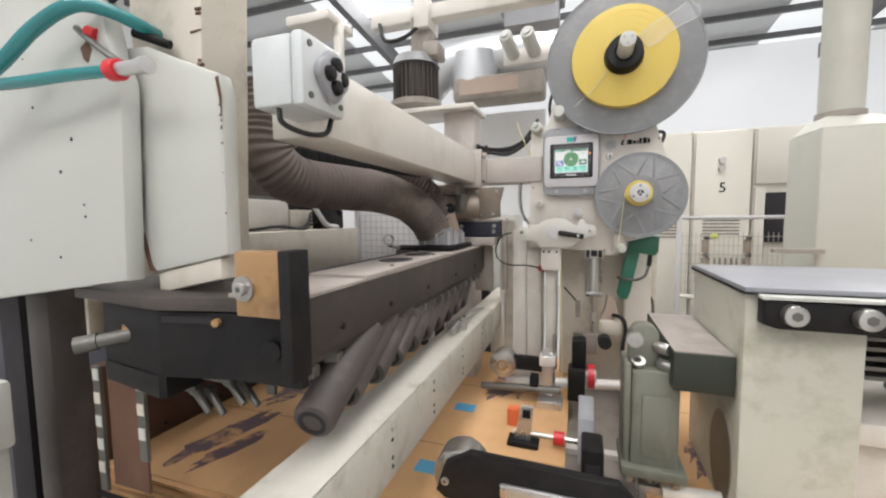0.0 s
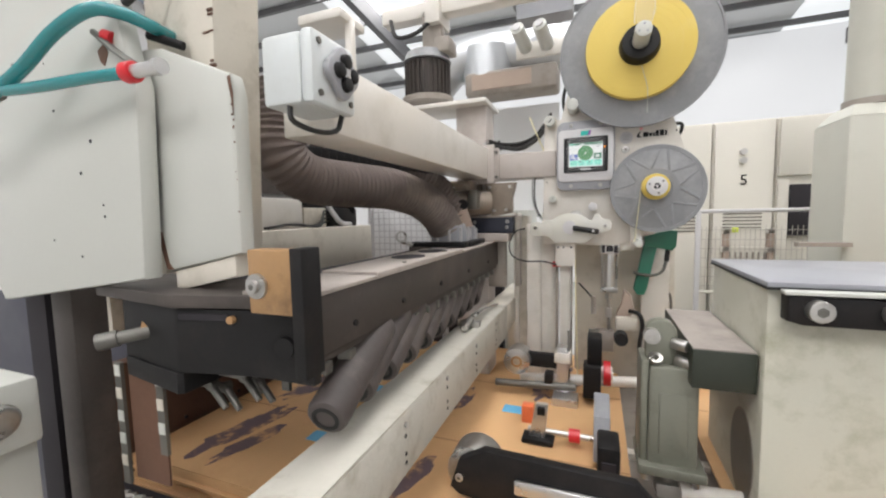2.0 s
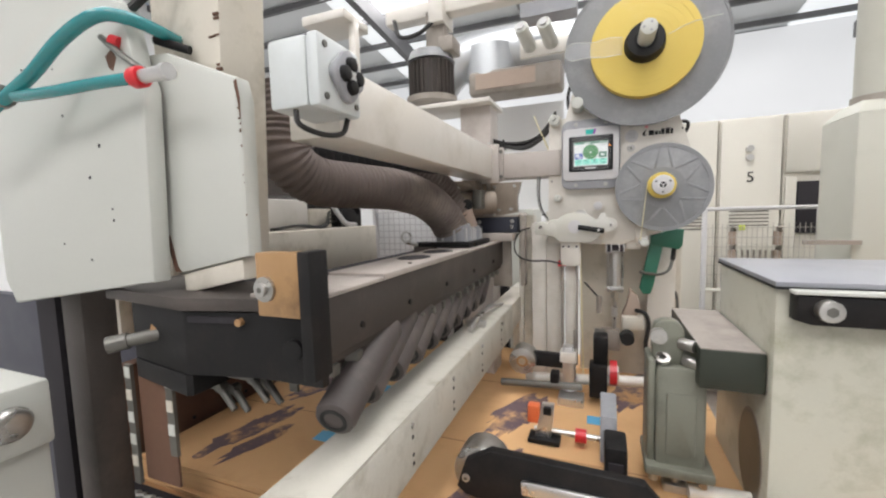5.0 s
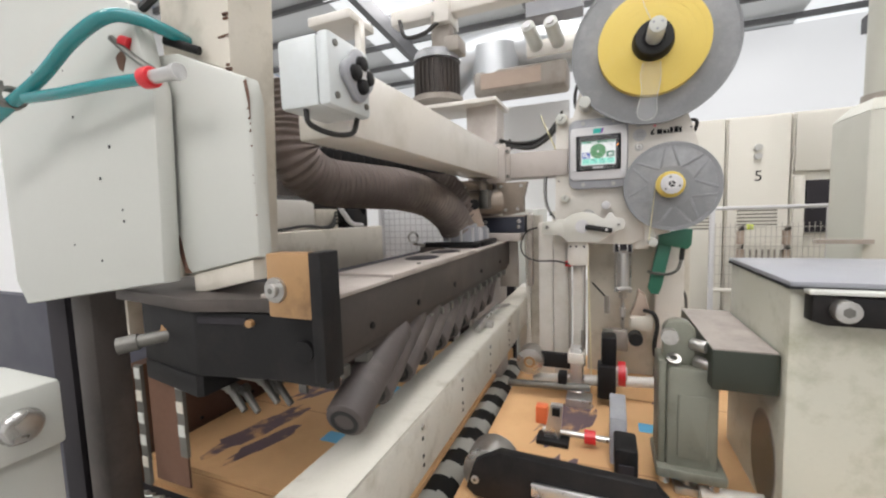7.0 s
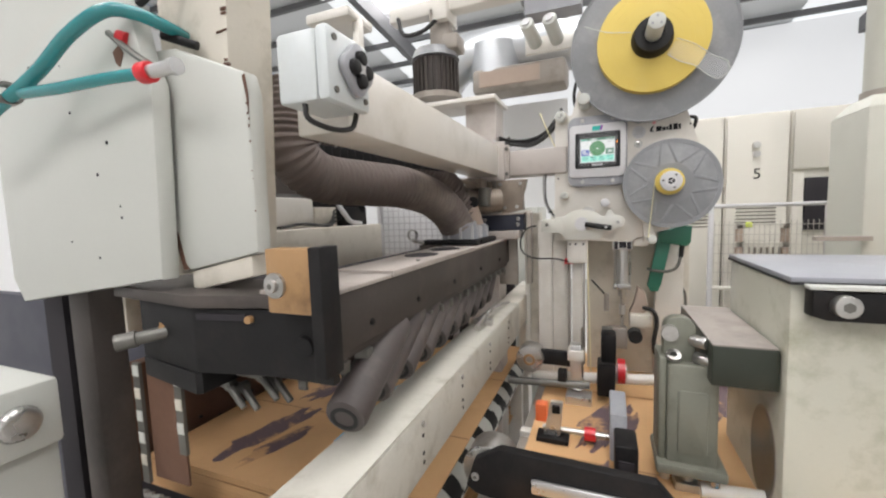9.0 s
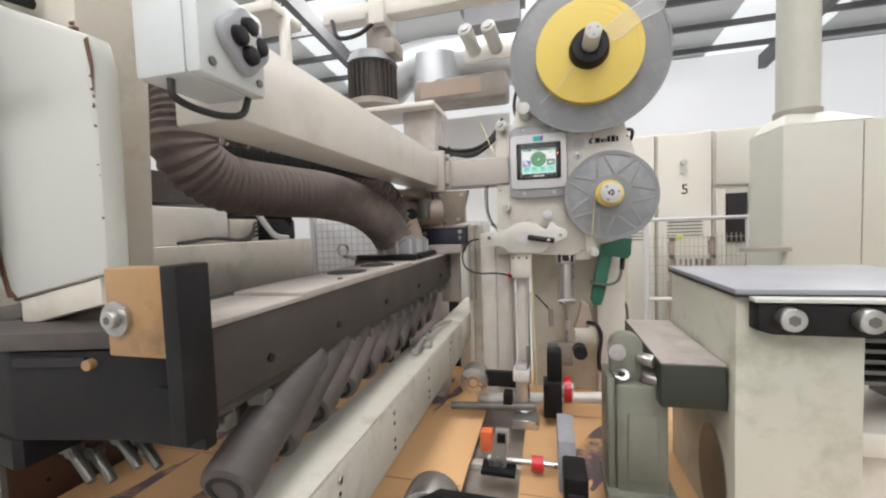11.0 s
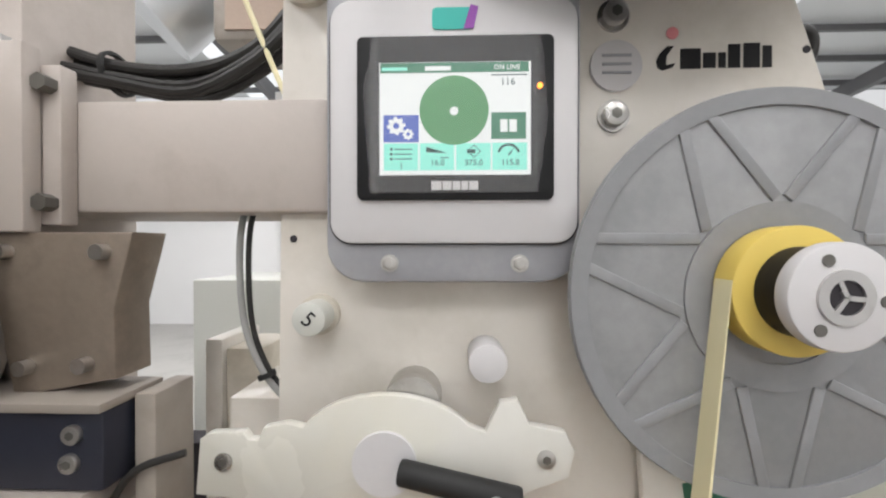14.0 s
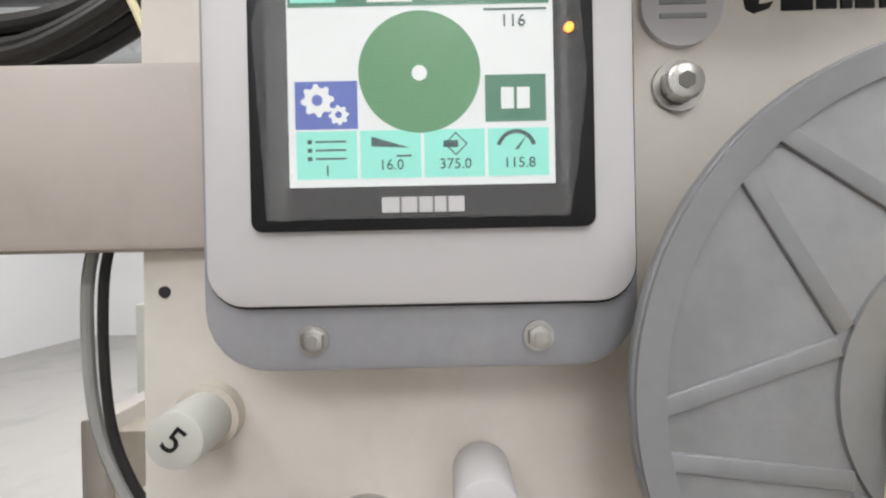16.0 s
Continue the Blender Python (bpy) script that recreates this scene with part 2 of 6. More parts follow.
def box(x0, x1, y0, y1, z0, z1, bevel=0.0, turn=0.0, bm=None, seg=2):
    own = bmesh.new()
    bmesh.ops.create_cube(own, size=1)
    bmesh.ops.scale(own, vec=(abs(x1 - x0), abs(y1 - y0), abs(z1 - z0)), verts=own.verts)
    if bevel:
        bmesh.ops.bevel(own, geom=own.edges[:], offset=bevel, segments=seg, affect="EDGES", profile=0.5)
    if turn:
        bmesh.ops.rotate(own, matrix=Matrix.Rotation(radians(turn), 3, "Z"), verts=own.verts)
    bmesh.ops.translate(own, vec=((x0 + x1) / 2, (y0 + y1) / 2, (z0 + z1) / 2), verts=own.verts)
    return join(bm, own)


def join(bm, own):
    if bm is None:
        return own
    me = bpy.data.meshes.new("scratch")
    own.to_mesh(me)
    own.free()
    bm.from_mesh(me)
    bpy.data.meshes.remove(me)
    return bm


def rod(a, b, r, r2=None, seg=24, bm=None, bevel=0.0):
    a, b = Vector(a), Vector(b)
    own = bmesh.new()
    bmesh.ops.create_cone(own, cap_ends=True, segments=seg, radius1=r, radius2=r if r2 is None else r2, depth=(b - a).length)
    if bevel:
        rims = [e for e in own.edges if abs(e.verts[0].co.z - e.verts[1].co.z) < 1e-6]
        bmesh.ops.bevel(own, geom=rims, offset=bevel, segments=2, affect="EDGES", profile=0.5)
    m = (b - a).to_track_quat("Z", "Y").to_matrix().to_4x4()
    bmesh.ops.transform(own, matrix=Matrix.Translation((a + b) / 2) @ m, verts=own.verts)
    return join(bm, own)


def ring(c, axis, r0, r1, depth, seg=48, bm=None):
    """A flat ring round c, whose axis is given."""
    own = bmesh.new()
    q = Vector(axis).to_track_quat("Z", "Y").to_matrix().to_4x4()
    loops = []
    for r, h in ((r0, 0), (r1, 0), (r1, depth), (r0, depth)):
        loops.append([own.verts.new((r * math.cos(2 * math.pi * i / seg), r * math.sin(2 * math.pi * i / seg), h)) for i in range(seg)])
    for k in range(4):
        p, s = loops[k], loops[(k + 1) % 4]
        for i in range(seg):
            own.faces.new((p[i], p[(i + 1) % seg], s[(i + 1) % seg], s[i]))
    bmesh.ops.transform(own, matrix=Matrix.Translation(c) @ q, verts=own.verts)
    return join(bm, own)


def smooth_path(pts, steps=8):
    pts = [Vector(p) for p in pts]
    ext = [pts[0] * 2 - pts[1]] + pts + [pts[-1] * 2 - pts[-2]]
    out = []
    for i in range(1, len(ext) - 2):
        p0, p1, p2, p3 = ext[i - 1:i + 3]
        for k in range(steps):
            t = k / steps
            out.append(0.5 * (2 * p1 + (p2 - p0) * t + (2 * p0 - 5 * p1 + 4 * p2 - p3) * t * t + (3 * p1 - p0 - 3 * p2 + p3) * t ** 3))
    out.append(pts[-1])
    return out


def tube(pts, r, seg=12, steps=8, bm=None, rib=0.0, pitch=0.01, hollow=False):
    """A round tube along a smooth path; rib: the depth of its ribs, pitch metres apart."""
    line = smooth_path(pts, steps)
    if rib:
        fine = [line[0]]
        step = pitch / 6
        carry = 0.0
        for a, b in zip(line, line[1:]):
            d = (b - a).length
            s = step - carry
            while s <= d:
                fine.append(a.lerp(b, s / d))
                s += step
            carry = d - (s - step)
        line = fine
    own = bmesh.new()
    up = Vector((0, 0, 1))
    loops = []
    way = None
    side = None
    for i, p in enumerate(line):
        way = (line[min(i + 1, len(line) - 1)] - line[max(i - 1, 0)]).normalized()
        if side is None:
            side = way.cross(up if abs(way.z) < 0.9 else Vector((1, 0, 0))).normalized()
        side = (side - way * side.dot(way)).normalized()
        other = way.cross(side)
        rad = r
        if rib:
            rad = r + rib * (0.5 + 0.5 * math.sin(2 * math.pi * i / 6))
        loops.append([own.verts.new(p + side * rad * math.cos(2 * math.pi * k / seg) + other * rad * math.sin(2 * math.pi * k / seg)) for k in range(seg)])
    for p, s in zip(loops, loops[1:]):
        for k in range(seg):
            own.faces.new((p[k], p[(k + 1) % seg], s[(k + 1) % seg], s[k]))
    if not hollow:
        own.faces.new(loops[0])
        own.faces.new(loops[-1])
    return join(bm, own)


def plate(outline, axis, a, b, bm=None, bevel=0.0):
    """A flat outline pulled out along an axis from a to b. The outline's pairs are the other two axes in order."""
    own = bmesh.new()
    def place(u, v, w):
        return {"x": (w, u, v), "y": (u, w, v), "z": (u, v, w)}[axis]
    lo = [own.verts.new(place(u, v, a)) for u, v in outline]
    hi = [own.verts.new(place(u, v, b)) for u, v in outline]
    own.faces.new(lo)
    own.faces.new(hi)
    n = len(outline)
    for i in range(n):
        own.faces.new((lo[i], lo[(i + 1) % n], hi[(i + 1) % n], hi[i]))
    bmesh.ops.recalc_face_normals(own, faces=own.faces)
    if bevel:
        rim = [e for e in own.edges if (e.verts[0] in lo) == (e.verts[1] in lo)]
        bmesh.ops.bevel(own, geom=rim, offset=bevel, segments=2, affect="EDGES", profile=0.5)
    return join(bm, own)


def rounded(u0, u1, v0, v1, r, seg=6):
    pts = []
    for cu, cv, start in ((u1 - r, v1 - r, 0), (u0 + r, v1 - r, 90), (u0 + r, v0 + r, 180), (u1 - r, v0 + r, 270)):
        for k in range(seg + 1):
            a = radians(start + 90 * k / seg)
            pts.append((cu + r * math.cos(a), cv + r * math.sin(a)))
    return pts


def circle(u, v, r, seg=40, start=0, sweep=360):
    full = sweep == 360
    return [(u + r * math.cos(radians(start + sweep * k / (seg if full else seg - 1))), v + r * math.sin(radians(start + sweep * k / (seg if full else seg - 1)))) for k in range(seg)]


def socket_bolt(x, y, z, r, length, parent, axis=(0, -1, 0), name="bolt", material=None):
    """A socket-head bolt whose head stands out along the axis."""
    a = Vector(axis)
    at = Vector((x, y, z))
    head = rod(at, at + a * length, r, seg=28, bevel=r * 0.15)
    ob = part(name, head, material or STEEL, parent)
    tip = at + a * length
    part("socket", rod(tip - a * r * 0.4, tip + a * r * 0.04, r * 0.48, seg=6), GUNMETAL, ob)
    return ob


def hex_nut(x, y, z, r, parent, name="nut"):
    bm = rod((x, y, z), (x, y - r * 0.8, z), r, seg=6, bevel=r * 0.12)
    rod((x, y, z), (x, y - r * 0.25, z), r * 1.25, seg=20, bm=bm)
    rod((x, y - r * 0.8, z), (x, y - r * 1.1, z), r * 0.5, seg=14, bm=bm)
    return part(name, bm, STEEL, parent)


def letters(text, size, x, y, z, material, parent, name="lettering", turn=(90, 0, 0), center=True):
    c = bpy.data.curves.new("letters", "FONT")
    c.body, c.size, c.extrude = text, size, 0.0002
    c.align_x, c.align_y = ("CENTER" if center else "LEFT"), "CENTER"
    c.resolution_u = 3
    ob = bpy.data.objects.new("letters", c)
    scene.collection.objects.link(ob)
    bpy.context.view_layer.update()
    me = bpy.data.meshes.new_from_object(ob.evaluated_get(bpy.context.evaluated_depsgraph_get()))
    bpy.data.objects.remove(ob)
    bpy.data.curves.remove(c)
    m = Matrix.Translation(Vector((x, y, z)) - origin(parent)) @ Euler([radians(a) for a in turn]).to_matrix().to_4x4()
    me.transform(m)
    me.materials.clear()
    me.materials.append(material)
    out = new(name, me)
    out.parent = parent
    return out


# ---- hall ----
def hall():
    solid("floor", box(-7, 9, -7.2, 9.2, -0.1, 0), FLOOR, "grey stained concrete factory floor", "floor", "structure")
    solid("wall_north", box(-7, 9, 9.0, 9.2, 0, ROOF_LOW), HALL_WALL, "bright white clad end wall of the hall", "wall", "structure")
    solid("wall_south", box(-7, 9, -7.2, -7.0, 0, ROOF_HIGH), HALL_WALL, "white clad wall of the hall", "wall", "structure")
    solid("wall_light_band", box(-6.9, 8.9, 8.93, 8.96, 2.35, ROOF_LOW - 0.03), WALL_LIGHT, "daylit translucent sheet band high in the end wall", "window band", "structure")
    for name, x0 in (("wall_west", -7.2), ("wall_east", 9.0)):
        bm = plate([(-7.0, 0), (9.0, 0), (9.0, ROOF_LOW), (-7.0, ROOF_HIGH)], "x", x0, x0 + 0.2)
        solid(name, bm, HALL_WALL, "white clad side wall of the hall", "wall", "structure")
    bm = B()
    bands = [(-7, -4.2, 0), (-4.2, -2.6, 1), (-2.6, -0.6, 0), (-0.6, 1.0, 1), (1.0, 3.0, 0), (3.0, 4.6, 1), (4.6, 9.0, 0)]
    lights = B()
    for x0, x1, lit in bands:
        plate([(9.2, ROOF_LOW), (-7.2, ROOF_HIGH), (-7.2, ROOF_HIGH + 0.05), (9.2, ROOF_LOW + 0.05)], "x", x0, x1, bm=lights if lit else bm)
    part("ceiling", bm, ROOF, label="pale profiled roof sheets")
    tagged(bpy.data.objects["ceiling"], "pale profiled metal roof sheets of the hall", "ceiling", "", "structure")
    tagged(part("skylight", lights, SKYLIGHT), "daylit translucent strips in the roof", "skylight", "", "structure")
    for k in range(20):
        y = 8.6 - k * 0.78
        z = roof_z(y)
        solid("purlin", box(-7, 9, y - 0.03, y + 0.03, z - 0.11, z - 0.02), PURLIN, "dark grey steel roof purlin", "purlin", "structure", "roof purlins")
    for x in (-3.4, 3.9, 7.0):
        bm = plate([(8.9, roof_z(8.9) - 0.16), (-6.9, roof_z(-6.9) - 0.16), (-6.9, roof_z(-6.9) - 0.5), (8.9, roof_z(8.9) - 0.4)], "x", x - 0.06, x + 0.06)
        solid("rafter", bm, PURLIN, "dark grey steel roof rafter", "rafter", "structure", "roof rafters")



def cabinets():
    top, y = 1.95, 2.5
    spans = [(0.30, 0.565), (0.570, 0.838), (0.846, 1.30)]
    for k, (x0, x1) in enumerate(spans):
        c = thing("control_cabinet", ((x0 + x1) / 2, y + 0.2, 0), "cream steel control cabinet with flat doors", "cabinet", "row of control cabinets")
        part("body", box(x0, x1, y + 0.02, y + 0.42, 0.1, top, 0.004), CABINET, c)
        part("plinth", box(x0 + 0.01, x1 - 0.01, y + 0.05, y + 0.4, 0, 0.1), DARK, c)
        if k < 2:
            part("door", box(x0 + 0.006, x1 - 0.006, y, y + 0.02, 0.14, top - 0.01, 0.003), CABINET, c)
            part("lock", rod((x1 - 0.14, y, 1.79), (x1 - 0.14, y - 0.02, 1.79), 0.016), ALU, c)
            part("lock", rod((x1 - 0.14, y, 1.745), (x1 - 0.14, y - 0.02, 1.745), 0.016), ALU, c)
            if k == 1:
                letters("5", 0.075, 0.705, y - 0.002, 1.645, INKBLACK, c, "numeral")
            for i in range(6):
                part("vent_slot", box(x0 + 0.05, x1 - 0.05, y - 0.003, y, 1.38 + i * 0.018, 1.386 + i * 0.018), GUNMETAL, c)
        else:
            part("door", box(x0 + 0.006, x1 - 0.006, y, y + 0.02, 1.66, top - 0.01, 0.003), CABINET, c)
            part("door", box(x0 + 0.006, x0 + 0.05, y, y + 0.02, 0.14, 1.64, 0.003), CABINET, c)
            part("window", box(x0 + 0.055, x0 + 0.15, y - 0.002, y + 0.015, 1.36, 1.615, 0.003), DARK, c, "dark glazed window")
            part("door", box(x0 + 0.16, x1 - 0.006, y, y + 0.02, 0.14, 1.64, 0.003), CABINET, c)


def guard_rail():
    g = thing("guard_rail", (0.72, 2.25, 0), "cream tubular safety railing with a wire mesh panel", "railing")
    y = 2.25
    part("top_rail", rod((0.45, y, 1.49), (0.90, y, 1.49), 0.009), GREY_CASE, g)
    for x in (0.46, 0.895):
        part("post", box(x - 0.010, x + 0.010, y - 0.010, y + 0.010, 0, 1.493, 0.002), GREY_CASE, g)
    part("bottom_rail", rod((0.45, y, 1.10), (0.90, y, 1.10), 0.01), CABINET, g)
    for i in range(22):
        x = 0.475 + i * 0.0195
        part("wire", rod((x, y, 1.1), (x, y, 1.42), 0.0013, seg=6), MESH_WIRE, g)
    for i in range(7):
        z = 1.13 + i * 0.045
        part("wire", rod((0.46, y + 0.003, z), (0.895, y + 0.003, z), 0.0013, seg=6), MESH_WIRE, g)
    r = thing("machine_rack", (0.68, 2.38, 0), "distant beige machine frame with rollers behind the mesh", "machine frame")
    for x in (0.60, 0.78):
        part("upright", box(x - 0.012, x + 0.012, 2.34, 2.37, 0, 1.40), TAN, r)
    for i, z in enumerate((1.39, 1.30, 1.19, 1.08)):
        part("crossbar", box(0.58, 0.80, 2.34, 2.37, z - 0.012, z + 0.012), CABINET, r)
    for i in range(7):
        part("bar", rod((0.62 + i * 0.024, 2.36, 1.1), (0.62 + i * 0.024, 2.36, 1.3), 0.005, seg=8), BROWN_GREY, r)
    part("indicator", box(0.62, 0.645, 2.325, 2.34, 1.385, 1.41, 0.004), mat("yellow_green_plastic", (0.65, 0.75, 0.1), 0.4), r)


def right_column():
    c = thing("extraction_column", (0.82, 1.75, 0), "cream sheet-metal housing with a tapered top and round column", "machine housing")
    y = 1.62
    part("housing", box(0.722, 1.6, y, y + 0.22, 0.5, 1.775, 0.004), COLUMN, c)
    bm = B()
    rings = []
    for z, x0, x1, y0, y1 in ((1.776, 0.724, 0.96, y + 0.002, y + 0.218), (1.822, 0.762, 0.888, y + 0.07, y + 0.19)):
        rings.append([bm.verts.new(v) for v in ((x0, y0, z), (x1, y0, z), (x1, y1, z), (x0, y1, z))])
    for k in range(4):
        bm.faces.new((rings[0][k], rings[0][(k + 1) % 4], rings[1][(k + 1) % 4], rings[1][k]))
    bm.faces.new(rings[1])
    part("taper", bm, COLUMN, c)
    part("column", rod((0.825, y + 0.13, 1.84), (0.825, y + 0.13, roof_z(y)), 0.059, seg=40), COLUMN, c)
    part("collar", ring((0.825, y + 0.13, 1.822), (0, 0, 1), 0.050, 0.066, 0.02, 40), BROWN_GREY, c)
    part("seam", box(0.93, 0.933, y - 0.0015, y, 0.52, 1.77), BROWN_GREY, c)
    part("rail", box(0.60, 0.735, y - 0.03, y - 0.003, 1.375, 1.388), BROWN_GREY, c)
    for i in range(4):
        part("leg", rod((0.70 + 0.28 * i, y + 0.25, 0), (0.70 + 0.28 * i, y + 0.25, 0.5), 0.02), COLUMN, c)


# ---- overhead machinery far behind the beam ----
def overhead():
    m = thing("fan_motor", (-0.625, 1.50, 1.93), "dark finned electric motor hanging upside down below a cream frame", "motor")
    cx, cy = -0.625, 1.50
    z0, z1 = 1.955, 2.09
    part("body", rod((cx, cy, z0), (cx, cy, z1), 0.078, seg=36), DUSTY, m)
    for i in range(28):
        a = 2 * math.pi * i / 28
        u = Vector((math.cos(a), math.sin(a), 0))
        part("fin", plate([(0.076, z0 + 0.008), (0.090, z0 + 0.008), (0.090, z1 - 0.008), (0.076, z1 - 0.008)], "y", -0.0022, 0.0022), DUSTY, m).matrix_basis = Matrix.Rotation(a, 4, "Z") @ Matrix.Translation((m.location[0], m.location[1], 0))
    part("cowl", rod((cx, cy, z1), (cx, cy, z1 + 0.035), 0.094, 0.080, seg=36), GREY_DISC, m)
    part("base_plate", rod((cx, cy, z0 - 0.02), (cx, cy, z0), 0.1, seg=36), BROWN_GREY, m)
    part("terminal_box", box(cx + 0.05, cx + 0.11, cy - 0.05, cy + 0.04, z1 + 0.02, z1 + 0.075, 0.006), BROWN_GREY, m)
    part("bracket", box(cx - 0.02, cx + 0.06, cy, cy + 0.05, z1 + 0.03, z1 + 0.2, 0.004), BROWN_GREY, m)
    f = thing("overhead_gantry", (-0.5, 1.55, 2.25), "cream steel overhead frame with short beams", "frame")
    part("beam", box(-0.82, -0.10, 1.50, 1.56, 2.27, 2.325, 0.004), CREAM, f)
    part("beam", box(-0.95, -0.78, 1.15, 1.3, 2.15, 2.18, 0.004), CREAM, f)
    part("strut", box(-0.80, -0.775, 1.2, 1.23, 1.75, 2.16, 0.003), CREAM, f)
    part("clamp", box(-0.62, -0.56, 1.47, 1.59, 2.23, 2.34, 0.004), CREAM, f)
    part("hanger", box(-0.45, -0.42, 1.5, 1.53, 2.32, 5.2), CREAM, f)
    part("hose", tube([(-0.78, 1.5, 2.28), (-0.74, 1.47, 2.2), (-0.66, 1.47, 2.2), (-0.6, 1.48, 2.24)], 0.008, 8), CABLE, f)
    g = thing("overhead_gearmotor", (-0.18, 1.85, 2.3), "grey gear motor on the overhead frame", "motor")
    part("body", rod((-0.35, 1.85, 2.47), (-0.08, 1.85, 2.47), 0.075, seg=28), GREY_FRAME, g)
    for i in range(9):
        part("fin", rod((-0.33 + i * 0.026, 1.85, 2.47), (-0.322 + i * 0.026, 1.85, 2.47), 0.086, seg=28), GREY_FRAME, g)
    part("foot", box(-0.33, -0.1, 1.8, 1.9, 2.33, 2.40), GREY_FRAME, g)
    part("hanger", box(-0.24, -0.2, 1.83, 1.87, 2.5, roof_z(1.85)), CREAM, g)
    d = thing("ventilation_duct", (-0.4, 2.2, 2.05), "silver sheet-metal ventilation duct with a square flange", "duct")
    part("pipe", tube([(-0.85, 2.1, 2.2), (-0.72, 2.15, 2.33), (-0.45, 2.2, 2.36), (-0.15, 2.25, 2.34)], 0.12, 24), DUCT, d)
    part("pipe", rod((-0.55, 2.15, 2.20), (-0.55, 2.15, 2.36), 0.13, seg=32), DUCT, d)
    part("flange", box(-0.64, -0.18, 2.02, 2.2, 2.10, 2.22, 0.02), BROWN_GREY, d)
    part("hanger", rod((-0.3, 2.24, 2.4), (-0.3, 2.24, roof_z(2.24)), 0.008), DUCT, d)
    part("opening", box(-0.60, -0.3, 2.015, 2.02, 2.125, 2.2), TAN, d)
    s = thing("screen_panel", (-0.4, 2.4, 1.55), "white plastic sheet panel hanging behind the machine", "panel")
    part("sheet", box(-0.65, -0.2, 2.4, 2.41, 1.5, 2.12), HALL_WALL, s)
    for x in (-0.62, -0.3):
        part("post", box(x, x + 0.03, 2.41, 2.44, 0, 2.12), CABINET, s)
    p = thing("guide_pegs", (-0.21, 1.33, 2.0), "pair of white guide rollers on a bracket", "roller")
    for x in (-0.232, -0.165):
        part("roller", rod((x + 0.015, 1.36, 2.03), (x, 1.27, 2.062), 0.021, seg=24, bevel=0.004), WHITE, p)
        part("cap", rod((x, 1.27, 2.062), (x - 0.001, 1.265, 2.064), 0.012, seg=16), GREY_CASE, p)
    part("bracket", box(-0.25, -0.02, 1.355, 1.37, 2.0, 2.05, 0.003), CREAM, p)


# ---- long suction beam and the rail ----
BX = -0.312


def suction_beam():
    b = thing("suction_beam", (-0.36, 0.9, 0.0), "long dark dusty steel suction beam with round holes in its lid", "machine beam")
    part("body", box(-0.412, BX, 0.376, 1.335, 1.328, 1.404, 0.002), DUSTY, b)
    part("inner_guard", box(-0.392, -0.386, 0.50, 1.33, 1.215, 1.3275, 0.001), DUSTY, b)
    for k in range(3):
        y = 0.66 + 0.22 * k
        part("lid_screw", rod((-0.328, y, 1.4138), (-0.328, y, 1.4165), 0.004, seg=6), GUNMETAL, b)
    for y0, y1 in ((0.376, 0.53), (0.534, 0.95), (0.954, 1.335)):
        thick = 0.010 if y0 == 0.534 else 0.006
        part("lid", box(-0.414, BX + 0.002, y0, y1, 1.404, 1.404 + thick, 0.001), DUST_TOP, b, "dust-covered lid plate")
        for y in ([0.755, 0.885] if y0 == 0.534 else ([1.24] if y0 > 0.9 else [])):
            zz = 1.404 + thick
            # Dark oval laid on the lid; its colour paints the hole's inner shade.
            part("hole", plate([(-0.366 + 0.034 * math.cos(a * math.pi / 16), y + 0.042 * math.sin(a * math.pi / 16)) for a in range(32)], "z", zz - 0.002, zz + 0.0008), DARK, b)
    for y in (0.47, 0.62, 0.8, 1.0, 1.2):
        part("bolt", rod((BX, y, 1.352), (BX + 0.003, y, 1.352), 0.005, seg=6), BLACK, b)
    part("end_plate", box(-0.43, BX + 0.03, 1.335, 1.345, 1.25, 1.475, 0.002), BROWN_GREY, b)
    part("leg", box(-0.47, -0.36, 1.36, 1.46, 0, 1.335), CREAM, b)
    part("stay", box(-0.62, -0.42, 1.28, 1.33, 1.36, 1.39), DUSTY, b)
    part("rear_channel", box(-0.47, -0.414, 0.5, 1.335, 1.36, 1.388, 0.001), DUSTY, b)
    part("bracket_strip", box(-0.335, -0.318, 0.40, 1.33, 1.316, 1.3275, 0.001), DUSTY, b)
    for k in range(17):
        part("clip", box(-0.337, -0.314, 0.405 + k * 0.054, 0.42 + k * 0.054, 1.300, 1.3158, 0.002), GUNMETAL, b)
    # angled suction tubes below the beam
    t0 = thing("suction_tube", (-0.308, 0.398, 1.24), "dark rubber suction tube slanting down from the beam", "tube", "row of suction tubes")
    part("tube", rod((-0.336, 0.58, 1.318), (-0.311, 0.396, 1.249), 0.0285, 0.0275, seg=40, bevel=0.007), NOZZLE, t0)
    part("mouth", ring((-0.3109, 0.3955, 1.2488), (0.126, -0.930, -0.346), 0.013, 0.0185, 0.0008, 28), RUBBER, t0)
    for k in range(1, 10):
        copy_thing(t0, Matrix.Translation((-0.313 - 0.003 * k, 0.398 + 0.08 * k, 1.242)))
    # slanted stiffener fins between the tubes
    for k in range(8):
        y = 0.50 + 0.095 * k
        part("fin", plate([(y, 1.3275), (y + 0.05, 1.3275), (y - 0.02, 1.235), (y - 0.045, 1.235)], "x", -0.352, -0.346, bevel=0.001), DUSTY, b)
        part("fin_edge", rod((-0.345, y - 0.002, 1.3265), (-0.345, y - 0.047, 1.236), 0.0016, seg=6), BROWN_GREY, b)


